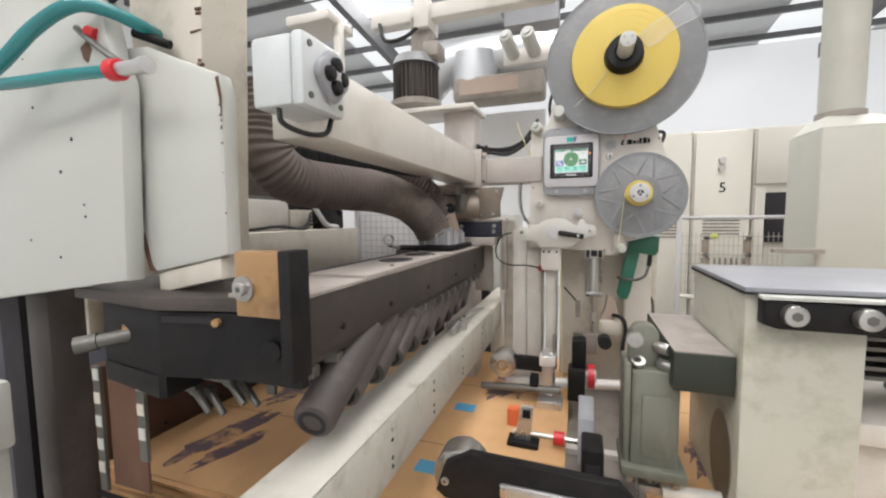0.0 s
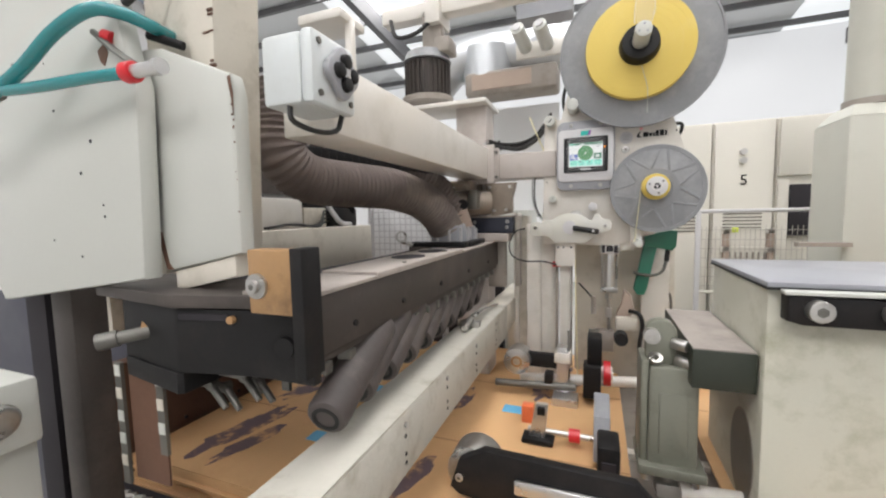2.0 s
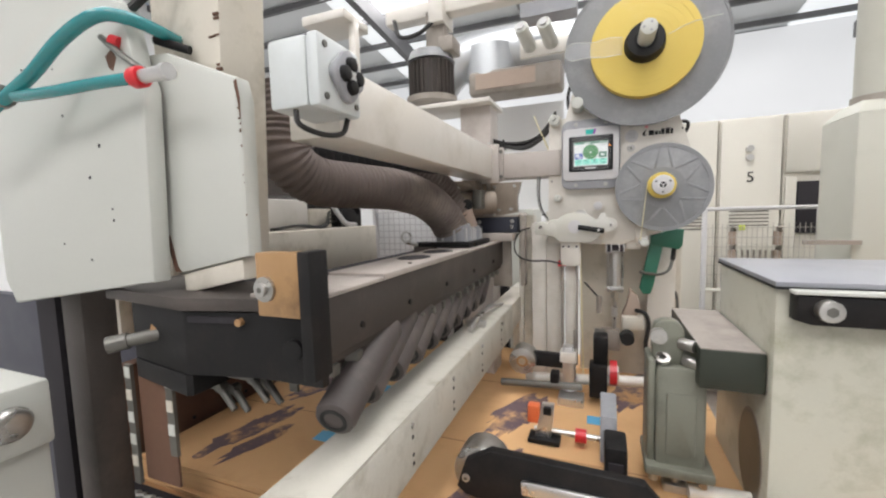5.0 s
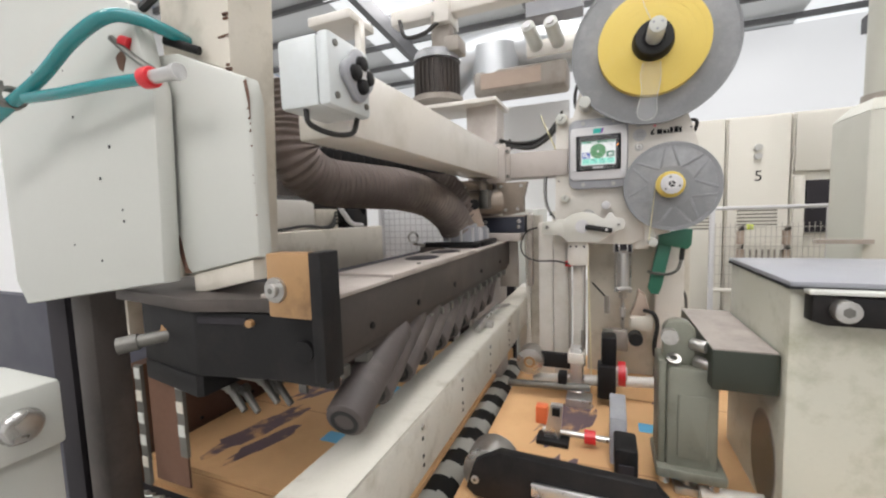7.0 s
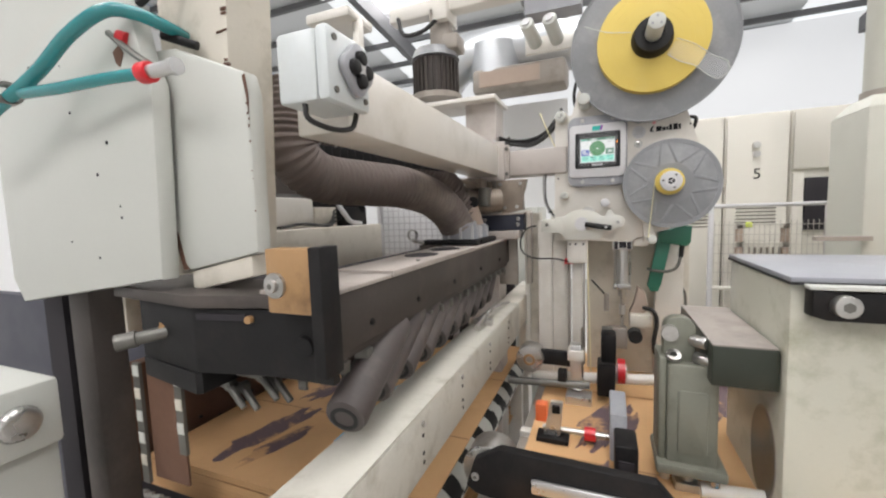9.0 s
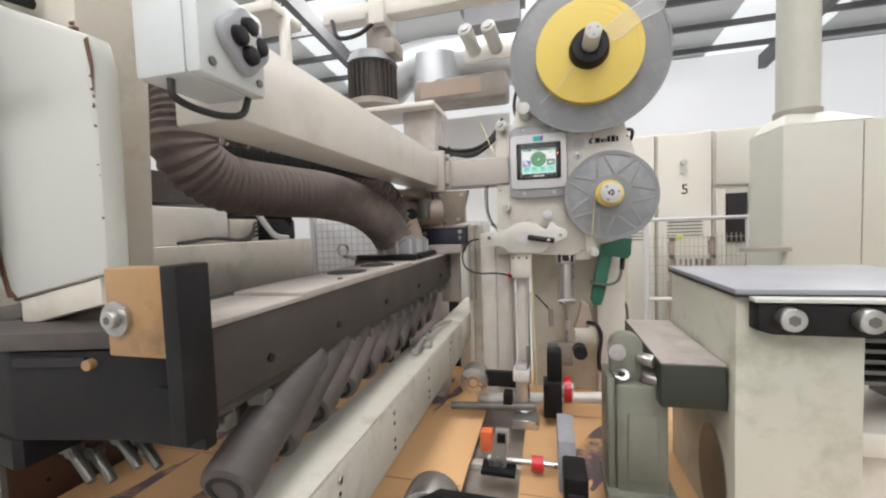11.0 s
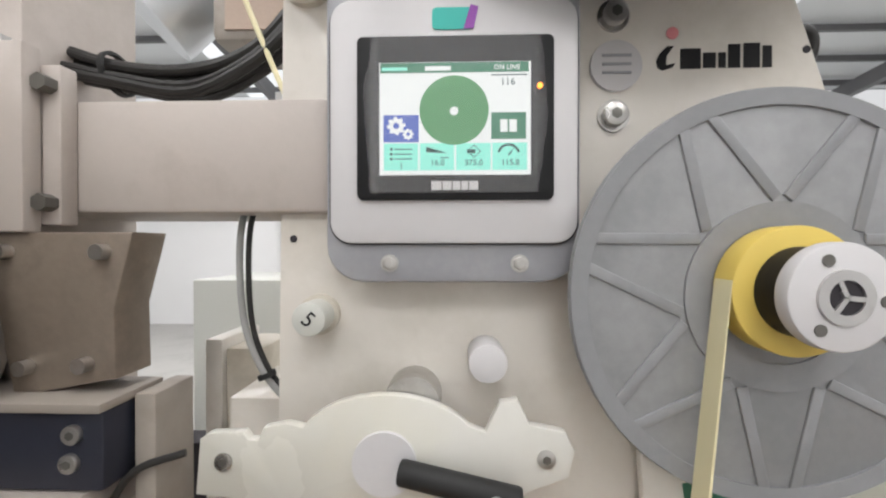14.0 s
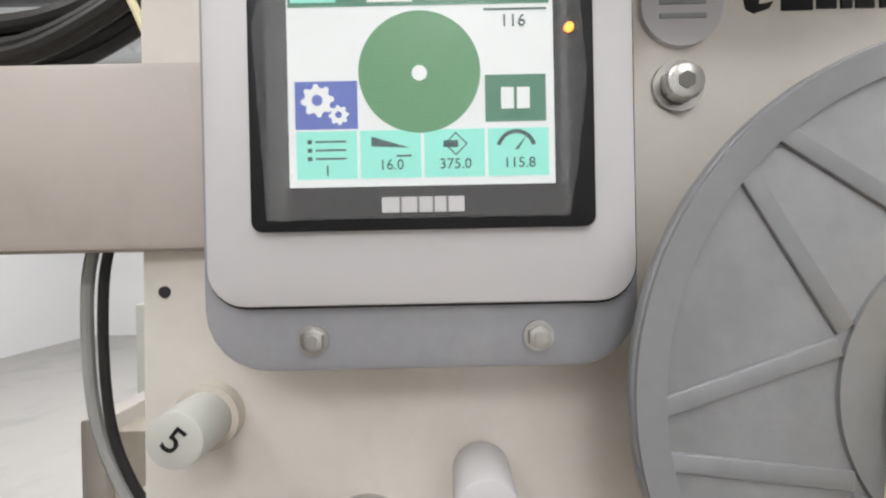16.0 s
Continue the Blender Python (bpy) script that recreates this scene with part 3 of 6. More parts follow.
def white_rail():
    r = thing("side_rail", (-0.30, 0.7, 0), "long cream-painted steel side rail with small bolts", "machine rail")
    part("rail", box(-0.338, -0.264, -0.1, 1.26, 1.105, 1.203, 0.005), RAIL, r)
    part("cap", box(-0.340, -0.2655, -0.1, 1.26, 1.2032, 1.2062, 0.001), RAIL, r)
    for y in (0.20, 0.345, 0.52, 0.70, 0.90, 1.10):
        part("bolt", rod((-0.264, y, 1.186), (-0.2605, y, 1.186), 0.0048, seg=6), STEEL, r)
        if y > 0.4:
            # Small dark discs on the uncut rail paint the shade in screw holes.
            part("screw_hole", rod((-0.2645, y, 1.168), (-0.2632, y, 1.168), 0.0032, seg=12), DARK, r)
            part("screw_hole", rod((-0.2645, y, 1.140), (-0.2632, y, 1.140), 0.0032, seg=12), DARK, r)
            part("screw_hole", rod((-0.2645, y, 1.126), (-0.2632, y, 1.126), 0.0032, seg=12), DARK, r)
    part("leg", box(-0.336, -0.30, 1.6, 1.68, 0, 1.2), CREAM, r)
    part("leg", box(-0.336, -0.27, -0.08, 0.0, 0, 1.105), CREAM, r)
    part("rear_end", box(-0.338, -0.27, 1.26, 1.70, 1.11, 1.20, 0.004), CREAM_OLD, r)
    part("clip", box(-0.33, -0.28, 0.98, 1.0, 1.206, 1.222, 0.002), STEEL, r)
    part("valve", rod((-0.30, 0.92, 1.218), (-0.30, 0.98, 1.228), 0.008), STEEL, r)
    part("air_line", tube([(-0.30, 0.98, 1.228), (-0.295, 1.05, 1.235), (-0.305, 1.13, 1.222), (-0.29, 1.22, 1.216)], 0.004, 8), STEEL, r)


def striped_roller():
    r = thing("striped_roller", (-0.345, 0.85, 0), "roller wound with black and white stripes along the rail", "roller")
    seg, y0, y1, n = 28, 0.35, 1.5, 150
    cx, cz, rad = -0.345, 0.884, 0.046
    parts = {0: B(), 1: B()}
    for k in range(n):
        ya, yb = y0 + (y1 - y0) * k / n, y0 + (y1 - y0) * (k + 1) / n
        for s in range(seg):
            a0, a1 = 2 * math.pi * s / seg, 2 * math.pi * (s + 1) / seg
            which = int(math.floor((ya / 0.052) + s / seg * 1.0)) % 2
            bm = parts[which]
            vs = [bm.verts.new((cx + rad * math.cos(a), y, cz + rad * math.sin(a))) for a, y in ((a0, ya), (a1, ya), (a1, yb), (a0, yb))]
            bm.faces.new(vs)
    for w, m, name in ((0, RUBBER, "black_stripe"), (1, WHITE, "white_stripe")):
        bmesh.ops.remove_doubles(parts[w], verts=parts[w].verts, dist=1e-5)
        part(name, parts[w], m, r)
    part("shaft", rod((cx, y0 - 0.03, cz), (cx, y1 + 0.03, cz), 0.018), STEEL, r)
    part("bearing", box(cx - 0.03, cx + 0.03, y1 + 0.03, y1 + 0.06, 0.0, cz + 0.03), CREAM, r)
    part("bearing", box(cx - 0.03, cx + 0.03, y0 - 0.06, y0 - 0.03, 0.0, cz + 0.03), CREAM, r)


def conveyor_bed():
    c = thing("conveyor_bed", (0.3, 0.9, 0), "dark steel conveyor bed below the card sheets", "conveyor")
    part("bed", box(-0.22, 1.38, 0.35, 1.5, 0.86, 0.90, 0.003), BROWN_GREY, c)
    part("crossbar", box(-0.22, 0.25, 0.60, 0.625, 0.895, 0.915, 0.002), CREAM, c)
    part("crossbar", box(-0.22, 0.25, 1.02, 1.045, 0.895, 0.915, 0.002), CREAM, c)
    for x in (0.0, 1.2):
        for y in (0.4, 1.42):
            part("leg", box(x, x + 0.06, y, y + 0.06, 0, 0.86), CREAM, c)


# ---- cream cross beam with the switch box ----
def cream_beam():
    b = thing("overhead_beam", (-0.38, 0.9, 0), "cream-painted square steel beam along the machine", "machine beam")
    part("beam", box(-0.42, -0.332, 0.47, 1.295, 1.614, 1.713, 0.004), CREAM, b)
    part("end_plate", box(-0.44, -0.312, 1.295, 1.308, 1.60, 1.725, 0.002), TAUPE, b)
    part("end_plate", box(-0.44, -0.300, 1.309, 1.322, 1.605, 1.715, 0.002), TAUPE, b)
    for z in (1.62, 1.70):
        part("bolt", rod((-0.307, 1.309, z), (-0.307, 1.300, z), 0.006, seg=6), GUNMETAL, b)
    part("cross_beam", box(-0.345, -0.12, 1.322, 1.42, 1.614, 1.695, 0.004), TAUPE, b)
    part("column", box(-0.45, -0.345, 1.325, 1.43, 0, 1.86, 0.003), TAUPE, b)
    part("shelf", box(-0.66, -0.335, 1.28, 1.46, 1.86, 1.874, 0.002), CREAM, b)
    part("bolt", rod((-0.345, 1.31, 1.72), (-0.345, 1.31, 1.735), 0.007, seg=6), STEEL, b)
    k = thing("cable_bundle", (-0.25, 1.36, 1.696), "bundle of black cables lying on the cross beam", "cable")
    for i in range(11):
        o = 0.010 * math.cos(i * 1.9)
        q = 0.012 * math.sin(i * 2.3)
        part("cable", tube([(-0.46, 1.40 + o, 1.775 + q), (-0.37, 1.37 + o, 1.748 + q), (-0.30, 1.36 + o, 1.728 + q * 0.7), (-0.24, 1.36 + o, 1.722 + q), (-0.195, 1.362 + o, 1.74 + q * 0.8), (-0.165, 1.365 + o, 1.77 + q), (-0.14, 1.37 + o, 1.81 + q)], 0.0036, 8, 5), CABLE, k)
    part("cable_tie", ring((-0.31, 1.365, 1.731), (1, 0, 0.2), 0.0155, 0.018, 0.004, 20), RUBBER, k)
    # carrying post behind the white guards
    p = thing("guard_post", (-0.55, 0.46, 1.42), "cream-painted post with chipped rusty edges", "post")
    part("post", plate([(-0.62, 1.42), (-0.62, 2.2), (-0.462, 2.2), (-0.500, 1.462), (-0.515, 1.42)], "y", 0.42, 0.50, bevel=0.003), CREAM_OLD, p)
    for i in range(12):
        z = 1.66 + random.random() * 0.2
        part("rust_chip", rod((-0.492 + random.uniform(-0.014, 0.010), 0.4198, z), (-0.492, 0.4193, z), random.uniform(0.0008, 0.0026), seg=7), BROWN, p)


def switch_box():
    s = thing("switch_box", (-0.34, 0.43, 1.634), "pale grey plastic switch box with a black four-lobed knob", "switch box")
    x0, x1, y0, y1, z0, z1 = -0.378, -0.302, 0.392, 0.477, 1.634, 1.717
    part("case", box(x0, x1 - 0.018, y0, y1, z0, z1, 0.006), BOX_GREY, s)
    part("lid", box(x1 - 0.018, x1, y0 - 0.001, y1 + 0.001, z0 - 0.001, z1 + 0.001, 0.006), BOX_GREY, s)
    for y, z in ((y0 + 0.012, z0 + 0.012), (y1 - 0.012, z0 + 0.012), (y0 + 0.012, z1 - 0.012), (y1 - 0.012, z1 - 0.012)):
        part("screw", rod((x1, y, z), (x1 + 0.002, y, z), 0.004, seg=14), GUNMETAL, s)
    cy, cz = 0.441, 1.677
    part("bezel", plate([(cy + (0.029 + 0.003 * math.cos(4 * a)) * math.cos(a), cz + (0.029 + 0.003 * math.cos(4 * a)) * math.sin(a)) for a in [2 * math.pi * i / 56 for i in range(56)]], "x", x1, x1 + 0.010, bevel=0.003), GREY_FRAME, s)
    for i in range(4):
        a = math.pi / 2 * i
        part("button", rod((x1 + 0.008, cy + 0.0135 * math.cos(a), cz + 0.0135 * math.sin(a)), (x1 + 0.017, cy + 0.0135 * math.cos(a), cz + 0.0135 * math.sin(a)), 0.0098, 0.0085, seg=24, bevel=0.002), BLACK, s)
    part("button_cap", rod((x1 + 0.008, cy, cz), (x1 + 0.015, cy, cz), 0.008, seg=16), GREY_CASE, s)
    part("cable", tube([(-0.345, 0.40, 1.634), (-0.34, 0.40, 1.616), (-0.325, 0.425, 1.607), (-0.318, 0.455, 1.613), (-0.318, 0.468, 1.634)], 0.0035, 10), CABLE, s)
    part("back_bracket", box(-0.378, -0.332, 0.47, 0.50, 1.645, 1.70, 0.002), CREAM, s)


# ---- suction hoses ----
def hoses():
    h = thing("suction_hose", (-0.42, 0.8, 1.43), "thick dusty ribbed suction hose", "hose", "suction hoses")
    part("hose", tube([(-0.60, 0.66, 1.76), (-0.592, 0.645, 1.69), (-0.585, 0.642, 1.625), (-0.568, 0.70, 1.582), (-0.524, 0.805, 1.573), (-0.482, 0.896, 1.567), (-0.45, 1.0, 1.545), (-0.425, 1.075, 1.50), (-0.412, 1.112, 1.452)], 0.047, 32, 10, rib=0.005, pitch=0.0125), HOSE, h)
    part("cuff", rod((-0.405, 1.118, 1.411), (-0.410, 1.113, 1.468), 0.056, 0.052, seg=32), GREY_FRAME, h, "blue-grey plastic cuff")
    for i in range(10):
        a = 2 * math.pi * i / 10
        u = Vector((math.cos(a), math.sin(a), 0))
        part("rib", box(-0.405 + u.x * 0.056 - 0.003, -0.405 + u.x * 0.056 + 0.003, 1.118 + u.y * 0.056 - 0.003, 1.118 + u.y * 0.056 + 0.003, 1.411, 1.462), GREY_CASE, h)
    part("clamp_bar", box(-0.485, -0.325, 1.015, 1.05, 1.412, 1.426, 0.003), BLACK, h)
    part("clamp_bar", box(-0.342, -0.320, 1.05, 1.20, 1.412, 1.426, 0.003), BLACK, h)
    part("ring_bolt", ring((-0.50, 0.985, 1.442), (0, 1, 0), 0.012, 0.016, 0.005, 24), STEEL, h)
    part("ring_stem", rod((-0.50, 0.9875, 1.428), (-0.48, 1.02, 1.418), 0.005, seg=10), STEEL, h)
    g = thing("suction_hose", (-0.46, 1.1, 1.43), "thinner ribbed suction hose with a rusty end", "hose", "suction hoses")
    part("hose", tube([(-0.66, 0.80, 1.70), (-0.565, 0.92, 1.678), (-0.485, 1.04, 1.635), (-0.44, 1.13, 1.575), (-0.415, 1.185, 1.50)], 0.033, 26, 10, rib=0.007, pitch=0.0135), HOSE, g)
    part("sleeve", rod((-0.414, 1.186, 1.515), (-0.400, 1.21, 1.452), 0.040, 0.039, seg=28), TAN, g)
    part("cuff", rod((-0.398, 1.215, 1.411), (-0.399, 1.212, 1.462), 0.046, 0.043, seg=28), GREY_FRAME, g)
    for i in range(9):
        a = 2 * math.pi * i / 9
        part("cuff_rib", box(-0.398 + 0.046 * math.cos(a) - 0.0025, -0.398 + 0.046 * math.cos(a) + 0.0025, 1.215 + 0.046 * math.sin(a) - 0.0025, 1.215 + 0.046 * math.sin(a) + 0.0025, 1.411, 1.456), GREY_CASE, g)
    c = thing("cable_chain", (-0.6, 0.85, 1.6), "black cable chain with bright link pins", "cable chain")
    for i in range(22):
        t = i / 21
        x, y, z = -0.66 + 0.24 * t, 0.70 + 0.30 * t, 1.655 - 0.03 * t
        part("link", box(x - 0.012, x + 0.012, y - 0.005, y + 0.005, z - 0.014, z + 0.014, 0.002, turn=38), BLACK, c)
        if i % 2 == 0:
            part("pin", rod((x + 0.008, y - 0.008, z + 0.013), (x + 0.02, y - 0.018, z + 0.013), 0.0022, seg=8), ALU, c)
    j = thing("tool_head", (-0.42, 1.24, 1.47), "brownish machine head with brackets below the beam end", "machine head")
    part("body", rod((-0.47, 1.20, 1.535), (-0.33, 1.29, 1.535), 0.038, seg=26), RUSTY, j)
    part("flange", plate([(-0.345, 1.60), (-0.243, 1.60), (-0.246, 1.588), (-0.256, 1.55), (-0.255, 1.503), (-0.325, 1.49)], "y", 1.30, 1.332, bevel=0.002), RUSTY, j)
    part("back_plate", plate([(-0.46, 1.60), (-0.36, 1.60), (-0.36, 1.50), (-0.43, 1.47)], "y", 1.31, 1.335, bevel=0.002), RUSTY, j)
    part("collar", rod((-0.44, 1.218, 1.535), (-0.43, 1.225, 1.535), 0.043, seg=26), GUNMETAL, j)
    part("top_block", box(-0.46, -0.37, 1.22, 1.30, 1.575, 1.607, 0.004), RUSTY, j)
    part("knuckle", box(-0.375, -0.345, 1.20, 1.26, 1.515, 1.575, 0.006), GUNMETAL, j)
    part("pipe", tube([(-0.50, 1.1, 1.60), (-0.45, 1.14, 1.6), (-0.40, 1.2, 1.59), (-0.38, 1.25, 1.58)], 0.008, 10), RUSTY, j)
    part("tag", box(-0.435, -0.405, 1.165, 1.17, 1.545, 1.585), WHITE, j)
    part("lens", rod((-0.385, 1.19, 1.53), (-0.38, 1.165, 1.53), 0.016, seg=20), BLACK, j)
    for dx, dz in ((-0.328, 1.587), (-0.262, 1.587), (-0.314, 1.511), (-0.274, 1.513)):
        part("bolt", rod((dx, 1.30, dz), (dx, 1.293, dz), 0.005, seg=12), STEEL, j)
    w = thing("clamp_block", (-0.36, 1.25, 1.42), "dark blue steel clamp block with socket bolts", "block")
    part("block", box(-0.39, -0.250, 1.285, 1.333, 1.437, 1.488, 0.003), NAVY, w)
    part("foot", box(-0.41, -0.262, 1.262, 1.333, 1.4105, 1.436, 0.002), DUST_TOP, w)
    part("top_edge", box(-0.394, -0.248, 1.280, 1.334, 1.488, 1.494, 0.001), BROWN_GREY, w)
    for dx, dz in ((-0.378, 1.472), (-0.378, 1.446), (-0.268, 1.474), (-0.270, 1.456)):
        socket_bolt(dx, 1.285, dz, 0.006, 0.004, w)
    part("side_plate", box(-0.247, -0.232, 1.305, 1.345, 1.26, 1.492, 0.002), BROWN_GREY, w)


# ---- background machine on the far side of the beam ----
def back_machine():
    m = thing("rear_machine", (-0.95, 1.0, 0), "cream dusty machine frame with cables lying on top", "machine frame")
    part("frame", box(-1.25, -0.75, 0.55, 1.245, 1.335, 1.470, 0.004), CREAM_OLD, m)
    part("dark_strip", box(-0.752, -0.70, 0.55, 1.33, 1.30, 1.335), DUSTY, m)
    part("block", box(-1.05, -0.80, 0.62, 0.95, 1.47, 1.555, 0.004), CREAM, m)
    part("block", box(-0.92, -0.80, 0.955, 1.06, 1.47, 1.53, 0.004), CREAM_OLD, m)
    part("leg", box(-1.25, -1.16, 0.9, 1.0, 0, 1.335), DARK, m)
    part("leg", box(-1.25, -1.16, 1.1, 1.2, 0, 1.335), DARK, m)
    part("dark_beam", box(-1.1, -0.86, 0.7, 1.9, 1.57, 1.64), DUSTY, m)
    part("motor", rod((-0.93, 1.06, 1.55), (-0.80, 1.20, 1.55), 0.05, seg=24), BLACK, m)
    part("valve_block", box(-0.9, -0.78, 1.08, 1.2, 1.47, 1.53, 0.004), BLACK, m)
    for i in range(4):
        o = i * 0.012
        part("cable", tube([(-0.82 + o, 0.80, 1.475), (-0.80, 0.88 + o, 1.482), (-0.79 + o, 0.97, 1.476), (-0.80, 1.05, 1.485 + o), (-0.79, 1.1, 1.50)], 0.0035, 6, 5), CABLE, m)
    part("grey_hose", tube([(-0.80, 1.05, 1.56), (-0.78, 1.07, 1.51), (-0.775, 1.10, 1.482), (-0.78, 1.16, 1.475)], 0.008, 8), GREY_CASE, m)
    g = thing("wire_basket", (-0.62, 1.42, 1.3), "white wire mesh guard behind the beam", "mesh guard")
    part("sheet", box(-0.86, -0.55, 1.44, 1.445, 1.33, 1.53), HALL_WALL, g)
    for i in range(13):
        part("wire", rod((-0.85 + i * 0.024, 1.43, 1.33), (-0.85 + i * 0.024, 1.43, 1.53), 0.0018, seg=6), GREY_CASE, g)
    for i in range(8):
        part("wire", rod((-0.86, 1.427, 1.34 + i * 0.025), (-0.55, 1.427, 1.34 + i * 0.025), 0.0018, seg=6), GREY_CASE, g)
    part("post", box(-0.87, -0.855, 1.42, 1.45, 0, 1.54), GREY_CASE, g)
    part("post", box(-0.555, -0.54, 1.42, 1.45, 0, 1.54), GREY_CASE, g)


# ---- white guards and feeder head ----
def guards():
    a = thing("guard_cover", (-0.72, 0.37, 1.38), "glossy white enamel guard cover with small chips", "cover")
    outline = [(-0.955, 1.41), (-0.93, 1.372), (-0.567, 1.421), (-0.553, 1.68), (-0.568, 1.715), (-0.585, 1.79), (-0.70, 1.86), (-0.96, 1.95)]
    part("cover", plate(outline, "y", 0.357, 0.384, bevel=0.006), WHITE, a)
    for i in range(9):
        x, z = random.uniform(-0.9, -0.6), random.uniform(1.45, 1.75)
        part("chip", rod((x, 0.3572, z), (x, 0.3564, z), random.uniform(0.0012, 0.003), seg=7), DARK, a)
    part("rust_patch", plate([(-0.622, 1.727), (-0.607, 1.735), (-0.600, 1.722), (-0.609, 1.706), (-0.617, 1.712)], "y", 0.3562, 0.3574), BROWN, a)
    b = thing("guard_cover", (-0.49, 0.4, 1.42), "white enamel guard box with rusty worn corner", "cover")
    outline = [(-0.563, 1.428), (-0.424, 1.456), (-0.420, 1.655), (-0.427, 1.682), (-0.55, 1.732), (-0.585, 1.735), (-0.585, 1.47)]
    part("cover", plate(outline, "y", 0.388, 0.412, bevel=0.005), WHITE, b)
    part("lip", plate([(-0.556, 1.40), (-0.44, 1.424), (-0.44, 1.452), (-0.556, 1.428)], "y", 0.392, 0.416, bevel=0.003), CREAM_OLD, b)
    part("rust_patch", plate([(-0.578, 1.475), (-0.571, 1.485), (-0.560, 1.44), (-0.552, 1.431), (-0.565, 1.431)], "y", 0.3872, 0.3884), BROWN, b)
    for k in range(14):
        z = 1.46 + 0.21 * random.random() ** 0.6
        part("rust_edge", rod((-0.4225 + random.uniform(-0.003, 0.001), 0.3876, z), (-0.4225, 0.3869, z), random.uniform(0.0005, 0.0016), seg=6), BROWN, b)
    part("edge_rust", plate([(-0.4285, 1.676), (-0.424, 1.678), (-0.4205, 1.655), (-0.4215, 1.63), (-0.4235, 1.65)], "y", 0.3866, 0.3878), BROWN, b)
    part("side_gap", box(-0.592, -0.586, 0.386, 0.41, 1.48, 1.73), BROWN, b)
    d = thing("post_leg", (-0.80, 0.42, 0), "dark steel machine leg", "machine leg")
    part("leg", box(-0.90, -0.835, 0.40, 0.46, 0, 1.40, 0.012), DUSTY, d)
    part("leg", box(-0.97, -0.91, 0.40, 0.46, 0, 1.45), DARK, d)
    e = thing("cream_side_plate", (-0.95, 0.7, 1.15), "dirty cream machine side plate", "machine plate")
    part("plate", box(-1.36, -1.13, 0.62, 0.66, 1.19, 1.45, 0.004), CREAM_OLD, e)
    part("hanger", box(-1.25, -1.2, 0.66, 0.9, 1.34, 1.44), CREAM_OLD, e)
    f = thing("hand_wheel_box", (-0.80, 0.25, 0), "white enamel box with a chrome oval knob", "switch box")
    part("box", box(-0.90, -0.735, 0.20, 0.31, 1.19, 1.286, 0.008), WHITE, f)
    part("pillar", box(-0.90, -0.755, 0.21, 0.31, 0, 1.19, 0.006), WHITE, f)
    part("knob", rod((-0.735, 0.262, 1.238), (-0.724, 0.262, 1.237), 0.026, 0.020, seg=28, bevel=0.003), STEEL, f)


def air_hoses():
    h = thing("air_hose", (-0.6, 0.33, 1.66), "forked teal plastic air hose with steel clamp and red fittings", "hose")
    part("hose", tube([(-0.900, 0.300, 1.633), (-0.781, 0.305, 1.670), (-0.711, 0.315, 1.703), (-0.653, 0.325, 1.743), (-0.596, 0.335, 1.765), (-0.568, 0.355, 1.765), (-0.554, 0.385, 1.758), (-0.565, 0.420, 1.760)], 0.0085, 16), TEAL, h)
    part("hose", tube([(-0.740, 0.310, 1.678), (-0.670, 0.315, 1.676), (-0.593, 0.326, 1.679), (-0.530, 0.336, 1.680)], 0.0075, 16), TEAL, h)
    part("clamp", ring((-0.779, 0.307, 1.680), (0.988, 0.000, 0.157), 0.0115, 0.0155, 0.014, 24), GUNMETAL, h, "worn steel hose clamp")
    part("clamp_lug", box(-0.785, -0.773, 0.292, 0.302, 1.692, 1.704, 0.002), GUNMETAL, h)
    part("red_collar", rod((-0.535, 0.336, 1.680), (-0.519, 0.337, 1.680), 0.0125, seg=24, bevel=0.002), RED, h)
    part("fitting", rod((-0.519, 0.337, 1.680), (-0.485, 0.340, 1.681), 0.0082, seg=20), ALU, h)
    part("fitting_nut", rod((-0.485, 0.340, 1.681), (-0.477, 0.340, 1.681), 0.0098, seg=20), ALU, h)
    part("red_collar", rod((-0.598, 0.352, 1.742), (-0.588, 0.356, 1.738), 0.0075, seg=16), RED, h)
    part("sensor_lead", tube([(-0.615, 0.35, 1.748), (-0.585, 0.35, 1.725), (-0.555, 0.35, 1.705), (-0.54, 0.355, 1.695)], 0.0045, 8), GUNMETAL, h)
    part("sensor", rod((-0.57, 0.39, 1.752), (-0.53, 0.41, 1.738), 0.006, seg=14), BLACK, h)
    part("pneumatic_tube", tube([(-0.60, 0.36, 1.77), (-0.58, 0.38, 1.80), (-0.56, 0.4, 1.84), (-0.57, 0.42, 1.9)], 0.006, 8), CABLE, h)


